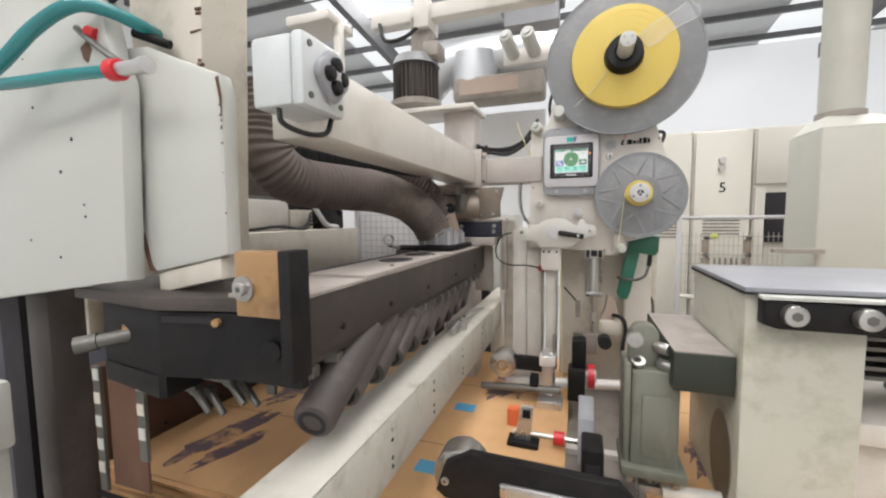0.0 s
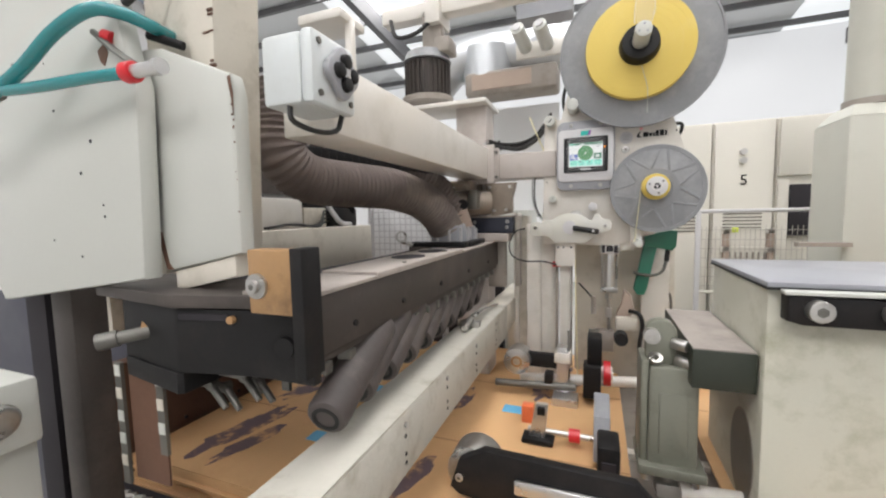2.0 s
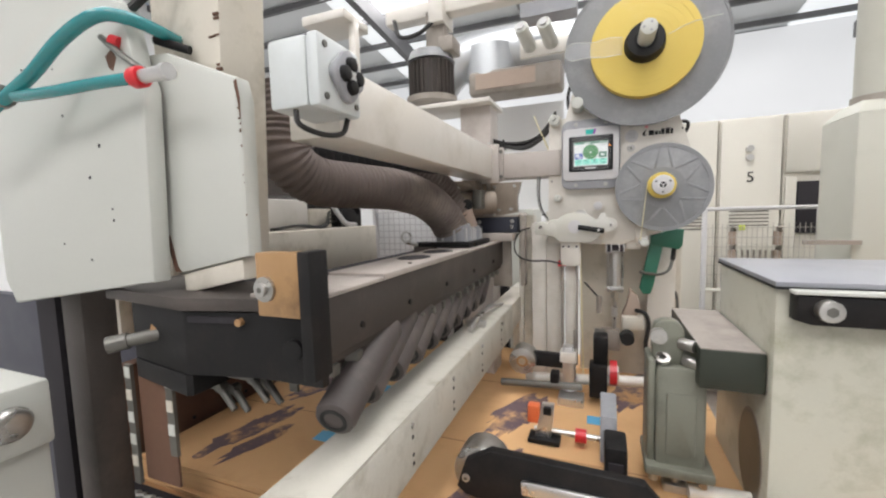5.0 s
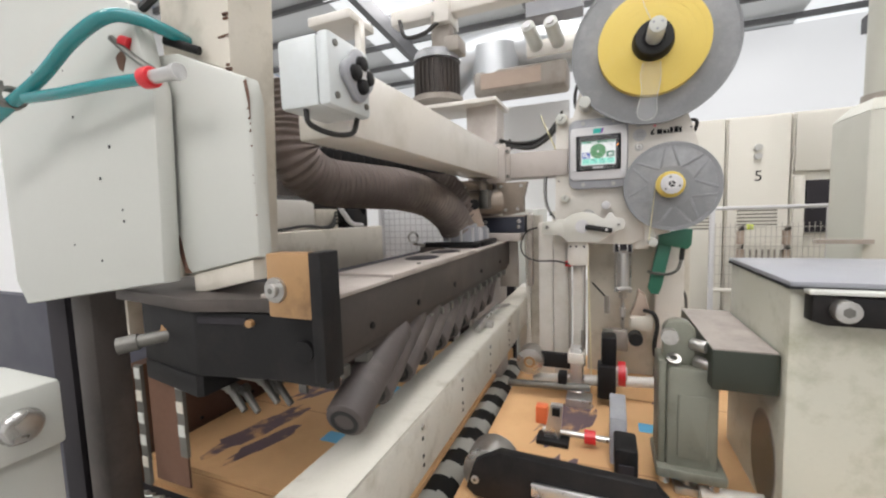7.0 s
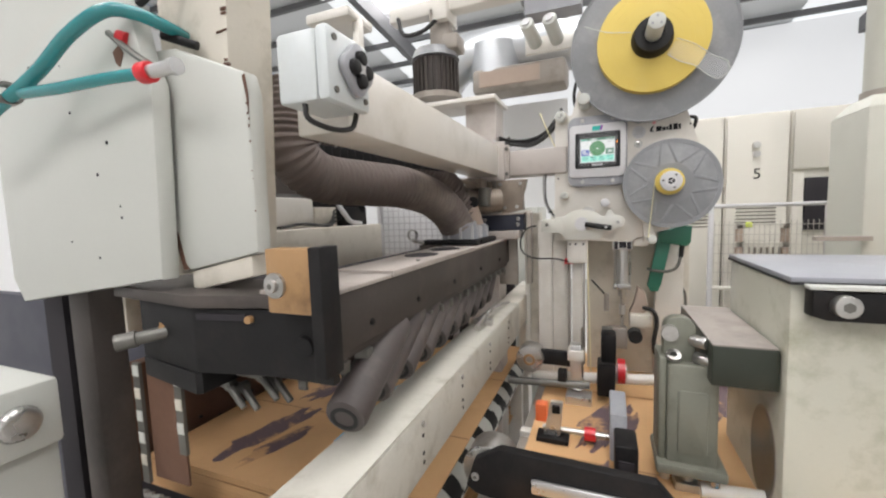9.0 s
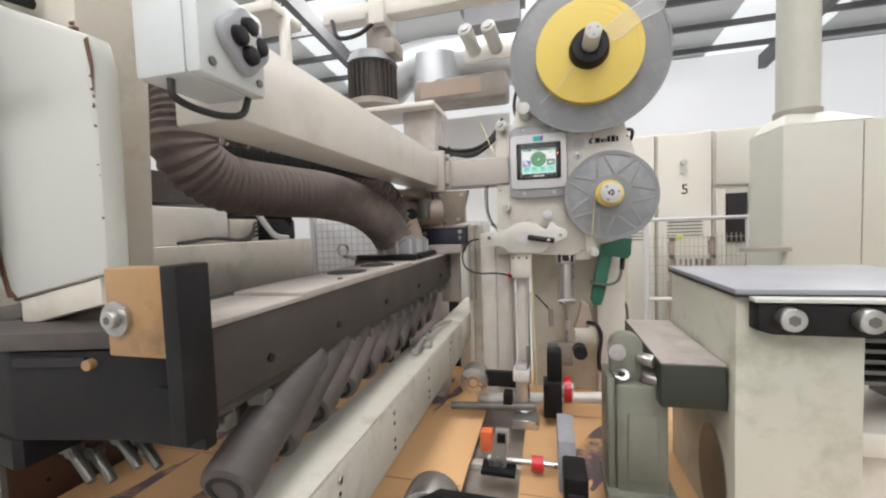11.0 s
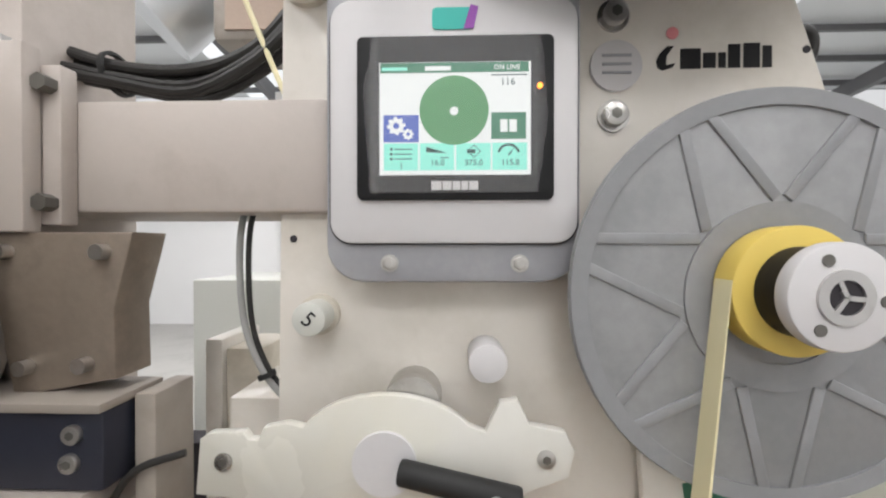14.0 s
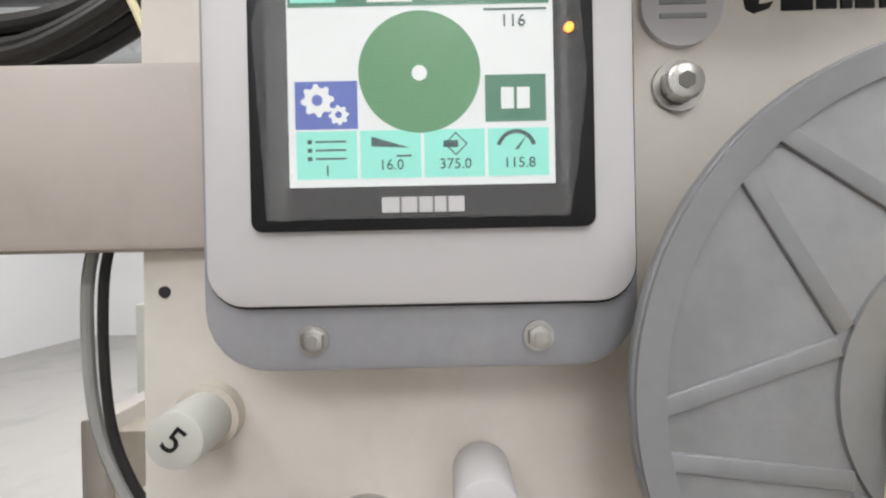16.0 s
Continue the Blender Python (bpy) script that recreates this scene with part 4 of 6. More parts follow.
def feeder_head():
    f = thing("sheet_feeder", (-0.5, 0.42, 1.28), "black steel feeder head below the guards with a tan end block", "feeder")
    part("top_plate", plate([(-0.72, 0.50), (-0.712, 0.376), (-0.507, 0.346), (-0.372, 0.378), (-0.372, 0.46)], "z", 1.388, 1.405, bevel=0.002), DUSTY, f, "dusty dark top plate")
    part("body", plate([(-0.655, 0.50), (-0.655, 0.378), (-0.512, 0.354), (-0.505, 0.354), (-0.40, 0.374), (-0.306, 0.374), (-0.306, 0.386), (-0.42, 0.40), (-0.42, 0.50)], "z", 1.300, 1.386, bevel=0.002), BLACK, f)
    part("cheek", plate([(-0.655, 0.50), (-0.655, 0.377), (-0.512, 0.352), (-0.505, 0.357), (-0.505, 0.50)], "z", 1.270, 1.2995, bevel=0.002), BLACK, f)
    part("slot", plate([(-0.50, 0.356), (-0.43, 0.3695), (-0.43, 0.366), (-0.50, 0.352)], "z", 1.372, 1.3805), DARK, f)
    part("tan_block", box(-0.371, -0.306, 0.347, 0.373, 1.391, 1.465, 0.002), BRONZE, f, "oily tan end block")
    part("end_plate", box(-0.306, -0.290, 0.342, 0.374, 1.322, 1.467, 0.0015), BLACK, f)
    part("washer", rod((-0.357, 0.347, 1.4235), (-0.357, 0.343, 1.4235), 0.0145, seg=28), STEEL, f)
    socket_bolt(-0.357, 0.343, 1.4235, 0.0075, 0.006, f)
    part("plug", rod((-0.345, 0.376, 1.345), (-0.343, 0.366, 1.345), 0.013, seg=20), BLACK, f)
    part("stud", rod((-0.425, 0.372, 1.374), (-0.424, 0.363, 1.374), 0.005, seg=16), BRONZE, f)
    part("pipe", rod((-0.585, 0.372, 1.345), (-0.612, 0.345, 1.34), 0.009, seg=20), GUNMETAL, f)
    part("pipe_nut", rod((-0.598, 0.37, 1.345), (-0.588, 0.38, 1.347), 0.014, seg=6), BRONZE, f)
    part("pipe_sleeve", ring((-0.612, 0.345, 1.34), (-0.69, -0.72, -0.13), 0.0075, 0.0115, 0.024, 24), GUNMETAL, f)
    part("pipe_bore", rod((-0.614, 0.343, 1.3397), (-0.616, 0.341, 1.3393), 0.0076, seg=20), DARK, f)
    part("inner_plate", box(-0.668, -0.592, 0.384, 0.388, 1.10, 1.285, 0.001), BROWN, f, "rusty brown plate between the gauge strips")
    part("carrier", box(-0.655, -0.42, 0.50, 0.60, 1.30, 1.39), DARK, f)
    part("carrier_arm", box(-0.655, -0.60, 0.60, 1.58, 1.30, 1.37), DARK, f)
    for x, y, z0, z1 in ((-0.690, 0.378, 1.09, 1.285), (-0.588, 0.372, 1.16, 1.285), (-0.50, 0.46, 1.225, 1.285), (-0.45, 0.47, 1.235, 1.285)):
        s = part("gauge_strip", box(x, x + 0.015, y, y + 0.005, z0, z1), GUNMETAL, f)
        z = z1 - 0.004
        k = 0
        while z - 0.022 > z0:
            part("white_mark", box(x + 0.001, x + 0.014, y - 0.001, y, z - 0.017, z), WHITE if k % 3 != 1 else CREAM_OLD, s)
            z -= 0.036
            k += 1
    for x, y, z in ((-0.580, 0.400, 1.262), (-0.530, 0.412, 1.276)):
        g = thing("gripper_finger", (x, y, 1.2), "grey steel gripper finger with two prongs", "gripper", "gripper fingers")
        for o in (0.0, 0.012):
            bend = (x + 0.070 + o, y + o, z + 0.002 - o * 0.5)
            part("prong", rod((x - 0.012 + o, y + o, z + 0.004 - o * 0.5), bend, 0.0052, seg=14, bevel=0.001), GUNMETAL, g)
            part("prong_tip", rod(bend, (x + 0.100 + o, y + o - 0.004, z - 0.026 - o * 0.5), 0.0058, 0.0046, seg=14, bevel=0.001), GUNMETAL, g)
            part("knuckle", rod((bend[0], y + o - 0.005, bend[2]), (bend[0], y + o + 0.007, bend[2]), 0.0072, seg=16), GUNMETAL, g)
        part("cross_pin", rod((x + 0.02, y - 0.006, z + 0.003), (x + 0.024, y + 0.022, z - 0.002), 0.0045, seg=12), GUNMETAL, g)
        part("arm", rod((x - 0.008, y + 0.006, z + 0.002), (x - 0.014, y + 0.02, 1.300), 0.008, seg=12), BLACK, g)
    p = thing("side_wall_plate", (-1.1, 1.0, 0), "brown oil-stained inner side plate of the feeder", "machine plate")
    part("plate", box(-1.13, -1.09, 0.50, 1.6, 0.0, 1.15), BROWN, p)
    part("back", box(-1.13, -0.36, 1.62, 1.66, 0.0, 1.30), DARK, p)
    for i in range(10):
        part("screw", rod((-1.09, 0.52 + 0.06 * i, 0.965 - 0.025 * (i % 3)), (-1.086, 0.52 + 0.06 * i, 0.965 - 0.025 * (i % 3)), 0.005, seg=10), DARK, p)
    n = thing("dark_panel", (-1.5, 0.85, 0), "dark navy machine side panel", "machine panel")
    part("panel", box(-2.4, -1.14, 0.80, 0.84, 0.0, 1.24, 0.003), mat("dark_navy_paint", (0.03, 0.03, 0.045), 0.5, var=0.2), n)
    c = thing("roller_chain", (-0.86, 0.42, 0.94), "roller chain with pale worn links beside the pile", "chain")
    part("support", box(-0.98, -0.78, 0.40, 0.53, 0, 0.925), DARK, c)
    for i in range(9):
        for j in range(3):
            x, y = -0.975 + i * 0.022, 0.415 + j * 0.035
            part("link", rod((x, y, 0.937), (x + 0.016, y + 0.007, 0.937), 0.0105, seg=12), WHITE if (i + j) % 2 else STEEL, c)
    w = thing("brown_drum", (-0.78, 0.37, 0.7), "red-brown feeder shaft with dark fittings", "shaft")
    part("shaft", rod((-0.98, 0.33, 0.86), (-0.40, 0.33, 0.86), 0.03), BROWN, w)
    part("stand", box(-1.0, -0.96, 0.3, 0.36, 0, 0.9), BROWN, w)
    part("stand", box(-0.42, -0.38, 0.3, 0.36, 0, 0.9), BROWN, w)


# ---- labelling machine ----
LY = 1.33


def labeller():
    m = thing("labelling_machine", (0.02, 1.36, 0), "cream label applicator with a touch screen and two grey reels", "labelling machine")
    outline = [(-0.160, 1.475), (-0.156, 1.768), (-0.148, 1.778), (-0.105, 1.79), (-0.09, 1.85), (-0.04, 1.96), (0.03, 2.03), (0.16, 2.03), (0.23, 1.94), (0.21, 1.82), (0.196, 1.785), (0.202, 1.772), (0.233, 1.678), (0.245, 1.60), (0.25, 1.5), (0.16, 1.43), (0.10, 1.415), (0.06, 1.395), (-0.16, 1.40)]
    part("front_plate", plate(outline, "y", LY, LY + 0.018, bevel=0.002), CREAM, m)
    part("back_box", box(-0.13, 0.17, LY + 0.018, LY + 0.16, 1.44, 1.76, 0.004), CREAM, m)
    for x, z in ((-0.148, 1.596), (0.212, 1.727)):
        # Dark disc on the plate face, painted as a hole's shaded inside.
        part("screw_hole", rod((x, LY, z), (x, LY - 0.0006, z), 0.0026, seg=18), DARK, m)
    # touch screen housing
    cx = -0.0315
    h = part("screen_housing", plate(rounded(-0.116, 0.0495, 1.567, 1.774, 0.024), "y", 1.304, LY, bevel=0.003), GREY_FRAME, m, "mid grey cast screen housing")
    part("inner_panel", plate(rounded(-0.112, 0.0465, 1.5925, 1.749, 0.014), "y", 1.300, 1.305, bevel=0.0012), GREY_CASE, h, "light grey inner panel")
    part("panel_groove", plate(rounded(-0.113, 0.0475, 1.5915, 1.750, 0.015), "y", 1.3025, 1.3041), DARK, h)
    part("screen_frame", plate(rounded(-0.094, 0.031, 1.620, 1.724, 0.004), "y", 1.2975, 1.301, bevel=0.0008), INKBLACK, h, "black screen frame")
    for x, z in ((-0.074, 1.5795), (0.0105, 1.5795), (-0.074, 1.7615), (0.0105, 1.7615)):
        hex_nut(x, 1.304, z, 0.0046, h)
    screen(h)
    cov = plate(rounded(-0.0835, 0.0185, 1.6235, 1.7205, 0.003), "y", 1.2885, 1.2893)
    plate([(-0.084, 1.6235), (-0.079, 1.6235), (-0.079, 1.7205), (-0.088, 1.69)], "y", 1.2885, 1.2972, bm=cov)
    plate([(0.0185, 1.6235), (0.0215, 1.64), (0.025, 1.67), (0.0215, 1.715), (0.0185, 1.7205)], "y", 1.2885, 1.2972, bm=cov)
    part("screen_cover", cov, COVER, h, "scuffed clear plastic screen cover")
    st = part("sticker", plate(rounded(-0.046, -0.020, 1.7285, 1.7425, 0.003), "y", 1.2992, 1.2999), STICKER, h, "turquoise and purple sticker")
    part("sticker_edge", plate([(-0.026, 1.7285), (-0.0195, 1.729), (-0.0165, 1.7425), (-0.0215, 1.744)], "y", 1.2988, 1.2994), PURPLE, st)
    # maker's marks as plain shapes
    mark = part("maker_mark", box(0.1262, 0.1398, LY - 0.0008, LY, 1.7145, 1.7285), INKBLACK, m, "black printed maker's mark")
    for x0, x1, z1 in ((0.1416, 0.1502, 1.7255), (0.1522, 0.157, 1.7255), (0.1588, 0.1668, 1.7312), (0.1694, 0.1802, 1.7318), (0.1822, 0.1882, 1.7298)):
        part("mark_bar", box(x0, x1, LY - 0.0008, LY, 1.7150, z1), INKBLACK, mark)
    part("swash", plate([(0.1095, 1.7205), (0.1105, 1.7155), (0.114, 1.7135), (0.1205, 1.7155), (0.1225, 1.7185), (0.116, 1.7172), (0.1165, 1.7235), (0.1215, 1.7305), (0.1165, 1.7302), (0.1120, 1.7255)], "y", LY - 0.0008, LY), INKBLACK, m)
    part("dot", rod((0.1205, LY, 1.7395), (0.1205, LY - 0.0008, 1.7395), 0.0042, seg=20), PINK, m)
    part("badge", rod((0.081, LY, 1.7165), (0.081, LY - 0.003, 1.7165), 0.0178, seg=36), GREY_CASE, m, "round grey badge")
    for k in range(3):
        part("badge_relief", box(0.071, 0.091, LY - 0.0038, LY - 0.003, 1.7105 + k * 0.006, 1.7123 + k * 0.006), GREY_FRAME, m)
    for z in (1.752, 1.682):
        part("washer", rod((0.0795, LY, z), (0.0795, LY - 0.002, z), 0.0112, seg=28), STEEL, m)
        socket_bolt(0.0795, LY - 0.002, z, 0.0082, 0.006, m)
    # guide pegs
    def peg(x, z, r, y0, numeral="", cap=WHITE):
        p = part("guide_peg", rod((x, LY, z), (x, y0, z), r, seg=28, bevel=0.0015), cap, m)
        part("peg_collar", rod((x, LY, z), (x, LY - 0.006, z), r * 1.25, seg=28), CREAM_OLD, p)
        if numeral:
            letters(numeral, r * 1.3, x, y0 - 0.0004, z, INKBLACK, p, "numeral", (90, 40, 0))
    peg(-0.128, 1.542, 0.0115, 1.304, "5")
    peg(-0.137, 1.781, 0.0155, 1.295, "3")
    peg(-0.068, 1.815, 0.0165, 1.26)
    part("roller", rod((-0.010, LY, 1.515), (-0.010, 1.300, 1.515), 0.0125, seg=28, bevel=0.001), GREY_CASE, m)
    part("roller", rod((-0.060, LY, 1.486), (-0.060, 1.305, 1.486), 0.019, seg=28), STEEL, m)
    # lower nip roll plate
    top = [(-0.199, 1.43), (-0.196, 1.466), (-0.190, 1.470), (-0.168, 1.471), (-0.164, 1.466), (-0.158, 1.466), (-0.154, 1.474), (-0.14, 1.477)]
    top += [(-0.075 + 0.058 * math.cos(radians(a)), 1.462 + 0.034 * math.sin(radians(a))) for a in range(158, 15, -12)]
    top += [(-0.012, 1.473), (-0.003, 1.492), (0.008, 1.494), (0.016, 1.478), (0.038, 1.474), (0.044, 1.462), (0.04, 1.445), (0.005, 1.432), (-0.03, 1.405), (-0.12, 1.405), (-0.14, 1.425)]
    n = part("nip_plate", plate(top, "y", 1.296, 1.304, bevel=0.0012), ACRYLIC, m, "wavy milky plastic nip roller plate")
    for x, z in ((-0.180, 1.452), (0.026, 1.457)):
        socket_bolt(x, 1.296, z, 0.006, 0.002, n)
    part("dial", rod((-0.076, 1.296, 1.453), (-0.076, 1.293, 1.453), 0.0205, seg=36), GREY_CASE, n)
    part("lever", rod((-0.066, 1.288, 1.452), (0.008, 1.280, 1.440), 0.0078, seg=20, bevel=0.002), RUBBER, n, "black lever handle")
    part("lever_screw", rod((-0.008, 1.2735, 1.443), (-0.0078, 1.2722, 1.443), 0.004, seg=12), ALU, n)
    part("tape_roller", rod((0.114, LY, 1.406), (0.114, 1.262, 1.406), 0.0115, seg=28, bevel=0.0015), WHITE, m, "white guide roller for the tape")
    part("roller_bracket", plate([(0.098, 1.392), (0.128, 1.392), (0.120, 1.446), (0.094, 1.456)], "y", LY - 0.012, LY - 0.004, bevel=0.001), CREAM, m)
    part("under_plate", box(-0.12, -0.06, 1.31, 1.36, 1.33, 1.405, 0.002), CREAM, m)
    for x in (-0.112, -0.095, -0.072):
        part("screw_hole", rod((x, 1.31, 1.39), (x, 1.3094, 1.39), 0.0035, seg=14), DARK, m)
    # cabling
    part("cable", tube([(-0.158, 1.352, 1.70), (-0.168, 1.345, 1.671), (-0.185, 1.345, 1.636), (-0.1955, 1.345, 1.598), (-0.1935, 1.345, 1.537), (-0.180, 1.345, 1.498), (-0.160, 1.345, 1.472)], 0.0026, 10), GREY_CABLE, m)
    part("cable", tube([(-0.152, 1.354, 1.70), (-0.164, 1.347, 1.671), (-0.180, 1.347, 1.634), (-0.1895, 1.347, 1.598), (-0.1885, 1.347, 1.537), (-0.177, 1.347, 1.50), (-0.158, 1.347, 1.474)], 0.0022, 10), CABLE, m)
    part("film_strand", tube([(-0.205, 1.352, 1.81), (-0.193, 1.352, 1.778), (-0.178, 1.352, 1.742), (-0.160, 1.352, 1.70)], 0.0022, 8), PALE_TAPE, m)
    part("cable_tie", ring((-0.176, 1.345, 1.655), (-0.4, 0, 1), 0.005, 0.0068, 0.004, 16), RUBBER, m)
    part("cable_tie", ring((-0.176, 1.345, 1.494), (0.4, 0, -1), 0.005, 0.0068, 0.004, 16), RUBBER, m)
    part("cable", tube([(0.178, 1.345, 1.738), (0.205, 1.345, 1.748), (0.226, 1.345, 1.745), (0.225, 1.345, 1.725), (0.212, 1.348, 1.705), (0.2, 1.35, 1.68)], 0.005, 12), CABLE, m)
    part("plug", rod((0.176, 1.345, 1.738), (0.198, 1.345, 1.745), 0.0085, seg=20), RUBBER, m)
    for k in range(3):
        part("cable", tube([(0.22, 1.35, 1.65), (0.252, 1.345 - 0.004 * k, 1.635 + 0.006 * k), (0.272, 1.343, 1.60), (0.268, 1.343, 1.555 - 0.006 * k), (0.24, 1.35, 1.525)], 0.0034, 10), CABLE, m)
    part("cable", tube([(-0.09, 1.36, 1.79), (-0.1, 1.35, 1.86), (-0.07, 1.36, 1.96), (-0.05, 1.36, 2.0)], 0.005, 8), CABLE, m)
    part("cable", tube([(-0.215, 1.31, 1.45), (-0.245, 1.30, 1.44), (-0.265, 1.30, 1.40), (-0.255, 1.30, 1.362), (-0.215, 1.30, 1.345), (-0.16, 1.30, 1.345), (-0.115, 1.305, 1.335)], 0.0026, 10), CABLE, m)
    # lower take-up disc
    part("shaft", rod((0.160, LY, 1.561), (0.160, 1.288, 1.561), 0.02), STEEL, m)
    return m


def take_up_disc():
    """Grey cast disc: a raised rim and hub ring joined by zigzag ribs, with sunk fields between them."""
    cx, cz, y, r = 0.160, 1.561, 1.2852, 0.1235
    d = thing("take_up_disc", (cx, 1.287, cz), "grey cast take-up disc with raised zigzag ribs", "reel disc")
    part("disc", rod((cx, 1.2895, cz), (cx, y, cz), r, seg=96, bevel=0.0012), GREY_DISC, d)
    part("rim", ring((cx, y + 0.0004, cz), (0, -1, 0), 0.1125, 0.1225, 0.0019, 96), GREY_RIB, d)
    part("hub_ring", ring((cx, y + 0.0004, cz), (0, -1, 0), 0.040, 0.056, 0.0019, 72), GREY_RIB, d)
    step = 360 / 7
    for k in range(7):
        for side in (-1, 1):
            a, b = radians(116.5 + step * k + side * 4.5), radians(116.5 + step * k + side * (step / 2 - 3.0))
            p = Vector((cx + 0.1135 * math.cos(a), cz + 0.1135 * math.sin(a)))
            q = Vector((cx + 0.058 * math.cos(b), cz + 0.058 * math.sin(b)))
            n = Vector((-(q - p).y, (q - p).x)).normalized() * 0.0033
            part("rib", plate([tuple(p + n), tuple(q + n), tuple(q - n), tuple(p - n)], "y", y + 0.0004, y - 0.00135, bevel=0.0005), GREY_RIB, d)
    return d


def screen(h):
    """The lit display: coloured fields, the round gauge and its figures."""
    y = 1.2972
    X = lambda px: -0.0762 + (px - 527) * 0.000203
    Z = lambda px: 1.6365 + (328 - px) * 0.000203
    s = part("display", box(X(512), X(982), y - 0.0002, y, Z(332), Z(-18)), SCREEN_WHITE, h, "lit colour display")
    y -= 0.0004
    part("title_bar", box(X(515), X(975), y - 0.0002, y, Z(15), Z(-16)), SCREEN_DARKGREEN, s)
    part("title_text", box(X(655), X(735), y - 0.0005, y - 0.0003, Z(9), Z(-4)), SCREEN_WHITE, s)
    part("title_text", box(X(520), X(600), y - 0.0005, y - 0.0003, Z(8), Z(-2)), SCREEN_TEAL, s)
    letters("ON LINE", 0.0042, X(908), y - 0.0006, Z(2), SCREEN_WHITE, s, "status_text")
    part("gauge_disc", rod((X(745), y + 0.0003, Z(132)), (X(745), y - 0.0004, Z(132)), 0.0218, seg=64), SCREEN_GREEN, s)
    part("gauge_centre", rod((X(745), y, Z(135)), (X(745), y - 0.0008, Z(135)), 0.0027, seg=24), SCREEN_WHITE, s)
    letters("116", 0.0062, X(911), y - 0.0006, Z(47), SCREEN_INK, s, "count_text")
    part("divider", box(X(860), X(970), y - 0.0003, y, Z(26), Z(23)), SCREEN_INK, s)
    g = part("settings_key", box(X(525), X(635), y - 0.0003, y, Z(230), Z(146)), SCREEN_BLUE, s)
    for gx, gz, r in ((565, 180, 0.0046), (602, 206, 0.0028)):
        part("gear", plate([(X(gx) + r * (1.28 if i % 4 < 2 else 1.0) * math.cos(2 * math.pi * i / 32), Z(gz) + r * (1.28 if i % 4 < 2 else 1.0) * math.sin(2 * math.pi * i / 32)) for i in range(32)], "y", y - 0.0007, y - 0.0003), SCREEN_WHITE, g)
        part("gear_hole", rod((X(gx), y - 0.0006, Z(gz)), (X(gx), y - 0.0010, Z(gz)), r * 0.42, seg=20), SCREEN_BLUE, g)
    k = part("pause_key", box(X(860), X(967), y - 0.0003, y, Z(222), Z(140)), SCREEN_DARKGREEN, s)
    for x in (888, 916):
        part("pause_bar", box(X(x), X(x + 22), y - 0.0007, y - 0.0003, Z(200), Z(163)), SCREEN_WHITE, k)
    for i, text in enumerate(("1", "16.0", "375.0", "115.8")):
        x0 = 526 + i * 112.5
        f = part("value_field", box(X(x0), X(x0 + 107), y - 0.0003, y, Z(318), Z(234)), SCREEN_TEAL, s)
        letters(text, 0.0052, X(x0 + 55), y - 0.0008, Z(300 - (4 if i else -5)), SCREEN_INK, f, "value_text")
        if i == 0:
            for r in range(3):
                part("list_line", box(X(x0 + 34), X(x0 + 88), y - 0.0006, y - 0.0003, Z(254 + r * 15), Z(251 + r * 15)), SCREEN_INK, f)
                part("list_dot", box(X(x0 + 20), X(x0 + 28), y - 0.0006, y - 0.0003, Z(256 + r * 15), Z(249 + r * 15)), SCREEN_INK, f)
        elif i == 1:
            part("wedge", plate([(X(x0 + 20), Z(245)), (X(x0 + 85), Z(265)), (X(x0 + 20), Z(262))], "y", y - 0.0006, y - 0.0003), SCREEN_INK, f)
            part("label_line", box(X(x0 + 64), X(x0 + 90), y - 0.0006, y - 0.0003, Z(281), Z(278)), SCREEN_INK, f)
        elif i == 2:
            part("carton", ring((X(x0 + 56), y - 0.0003, Z(260)), (0, -1, 0), 0.0036, 0.0042, 0.0003, 4), SCREEN_INK, f)
            part("carton_line", box(X(x0 + 34), X(x0 + 60), y - 0.0006, y - 0.0003, Z(266), Z(254)), SCREEN_INK, f)
        else:
            arc = circle(X(x0 + 50), Z(272), 0.0072, 14, 15, 150) + circle(X(x0 + 50), Z(272), 0.0058, 14, 165, -150)
            part("dial_arc", plate(arc, "y", y - 0.0006, y - 0.0003), SCREEN_INK, f)
            part("needle", plate([(X(x0 + 47), Z(272)), (X(x0 + 53), Z(272)), (X(x0 + 68), Z(248))], "y", y - 0.0008, y - 0.0005), SCREEN_INK, f)
    b = part("lower_bezel", box(X(505), X(1000), y - 0.0001, y + 0.0005, Z(385), Z(334)), BLACK, h)
    part("maker_bar", box(X(675), X(820), y - 0.0009, y - 0.0002, Z(379), Z(352)), GREY_CASE, b)
    for x in (706, 737, 764, 788):
        part("gap", box(X(x), X(x + 4), y - 0.0013, y - 0.0009, Z(379), Z(352)), GUNMETAL, b)
    part("lamp", rod((X(1010), 1.2975, Z(58)), (X(1010), 1.2962, Z(58)), 0.0016, seg=16), LED, h)


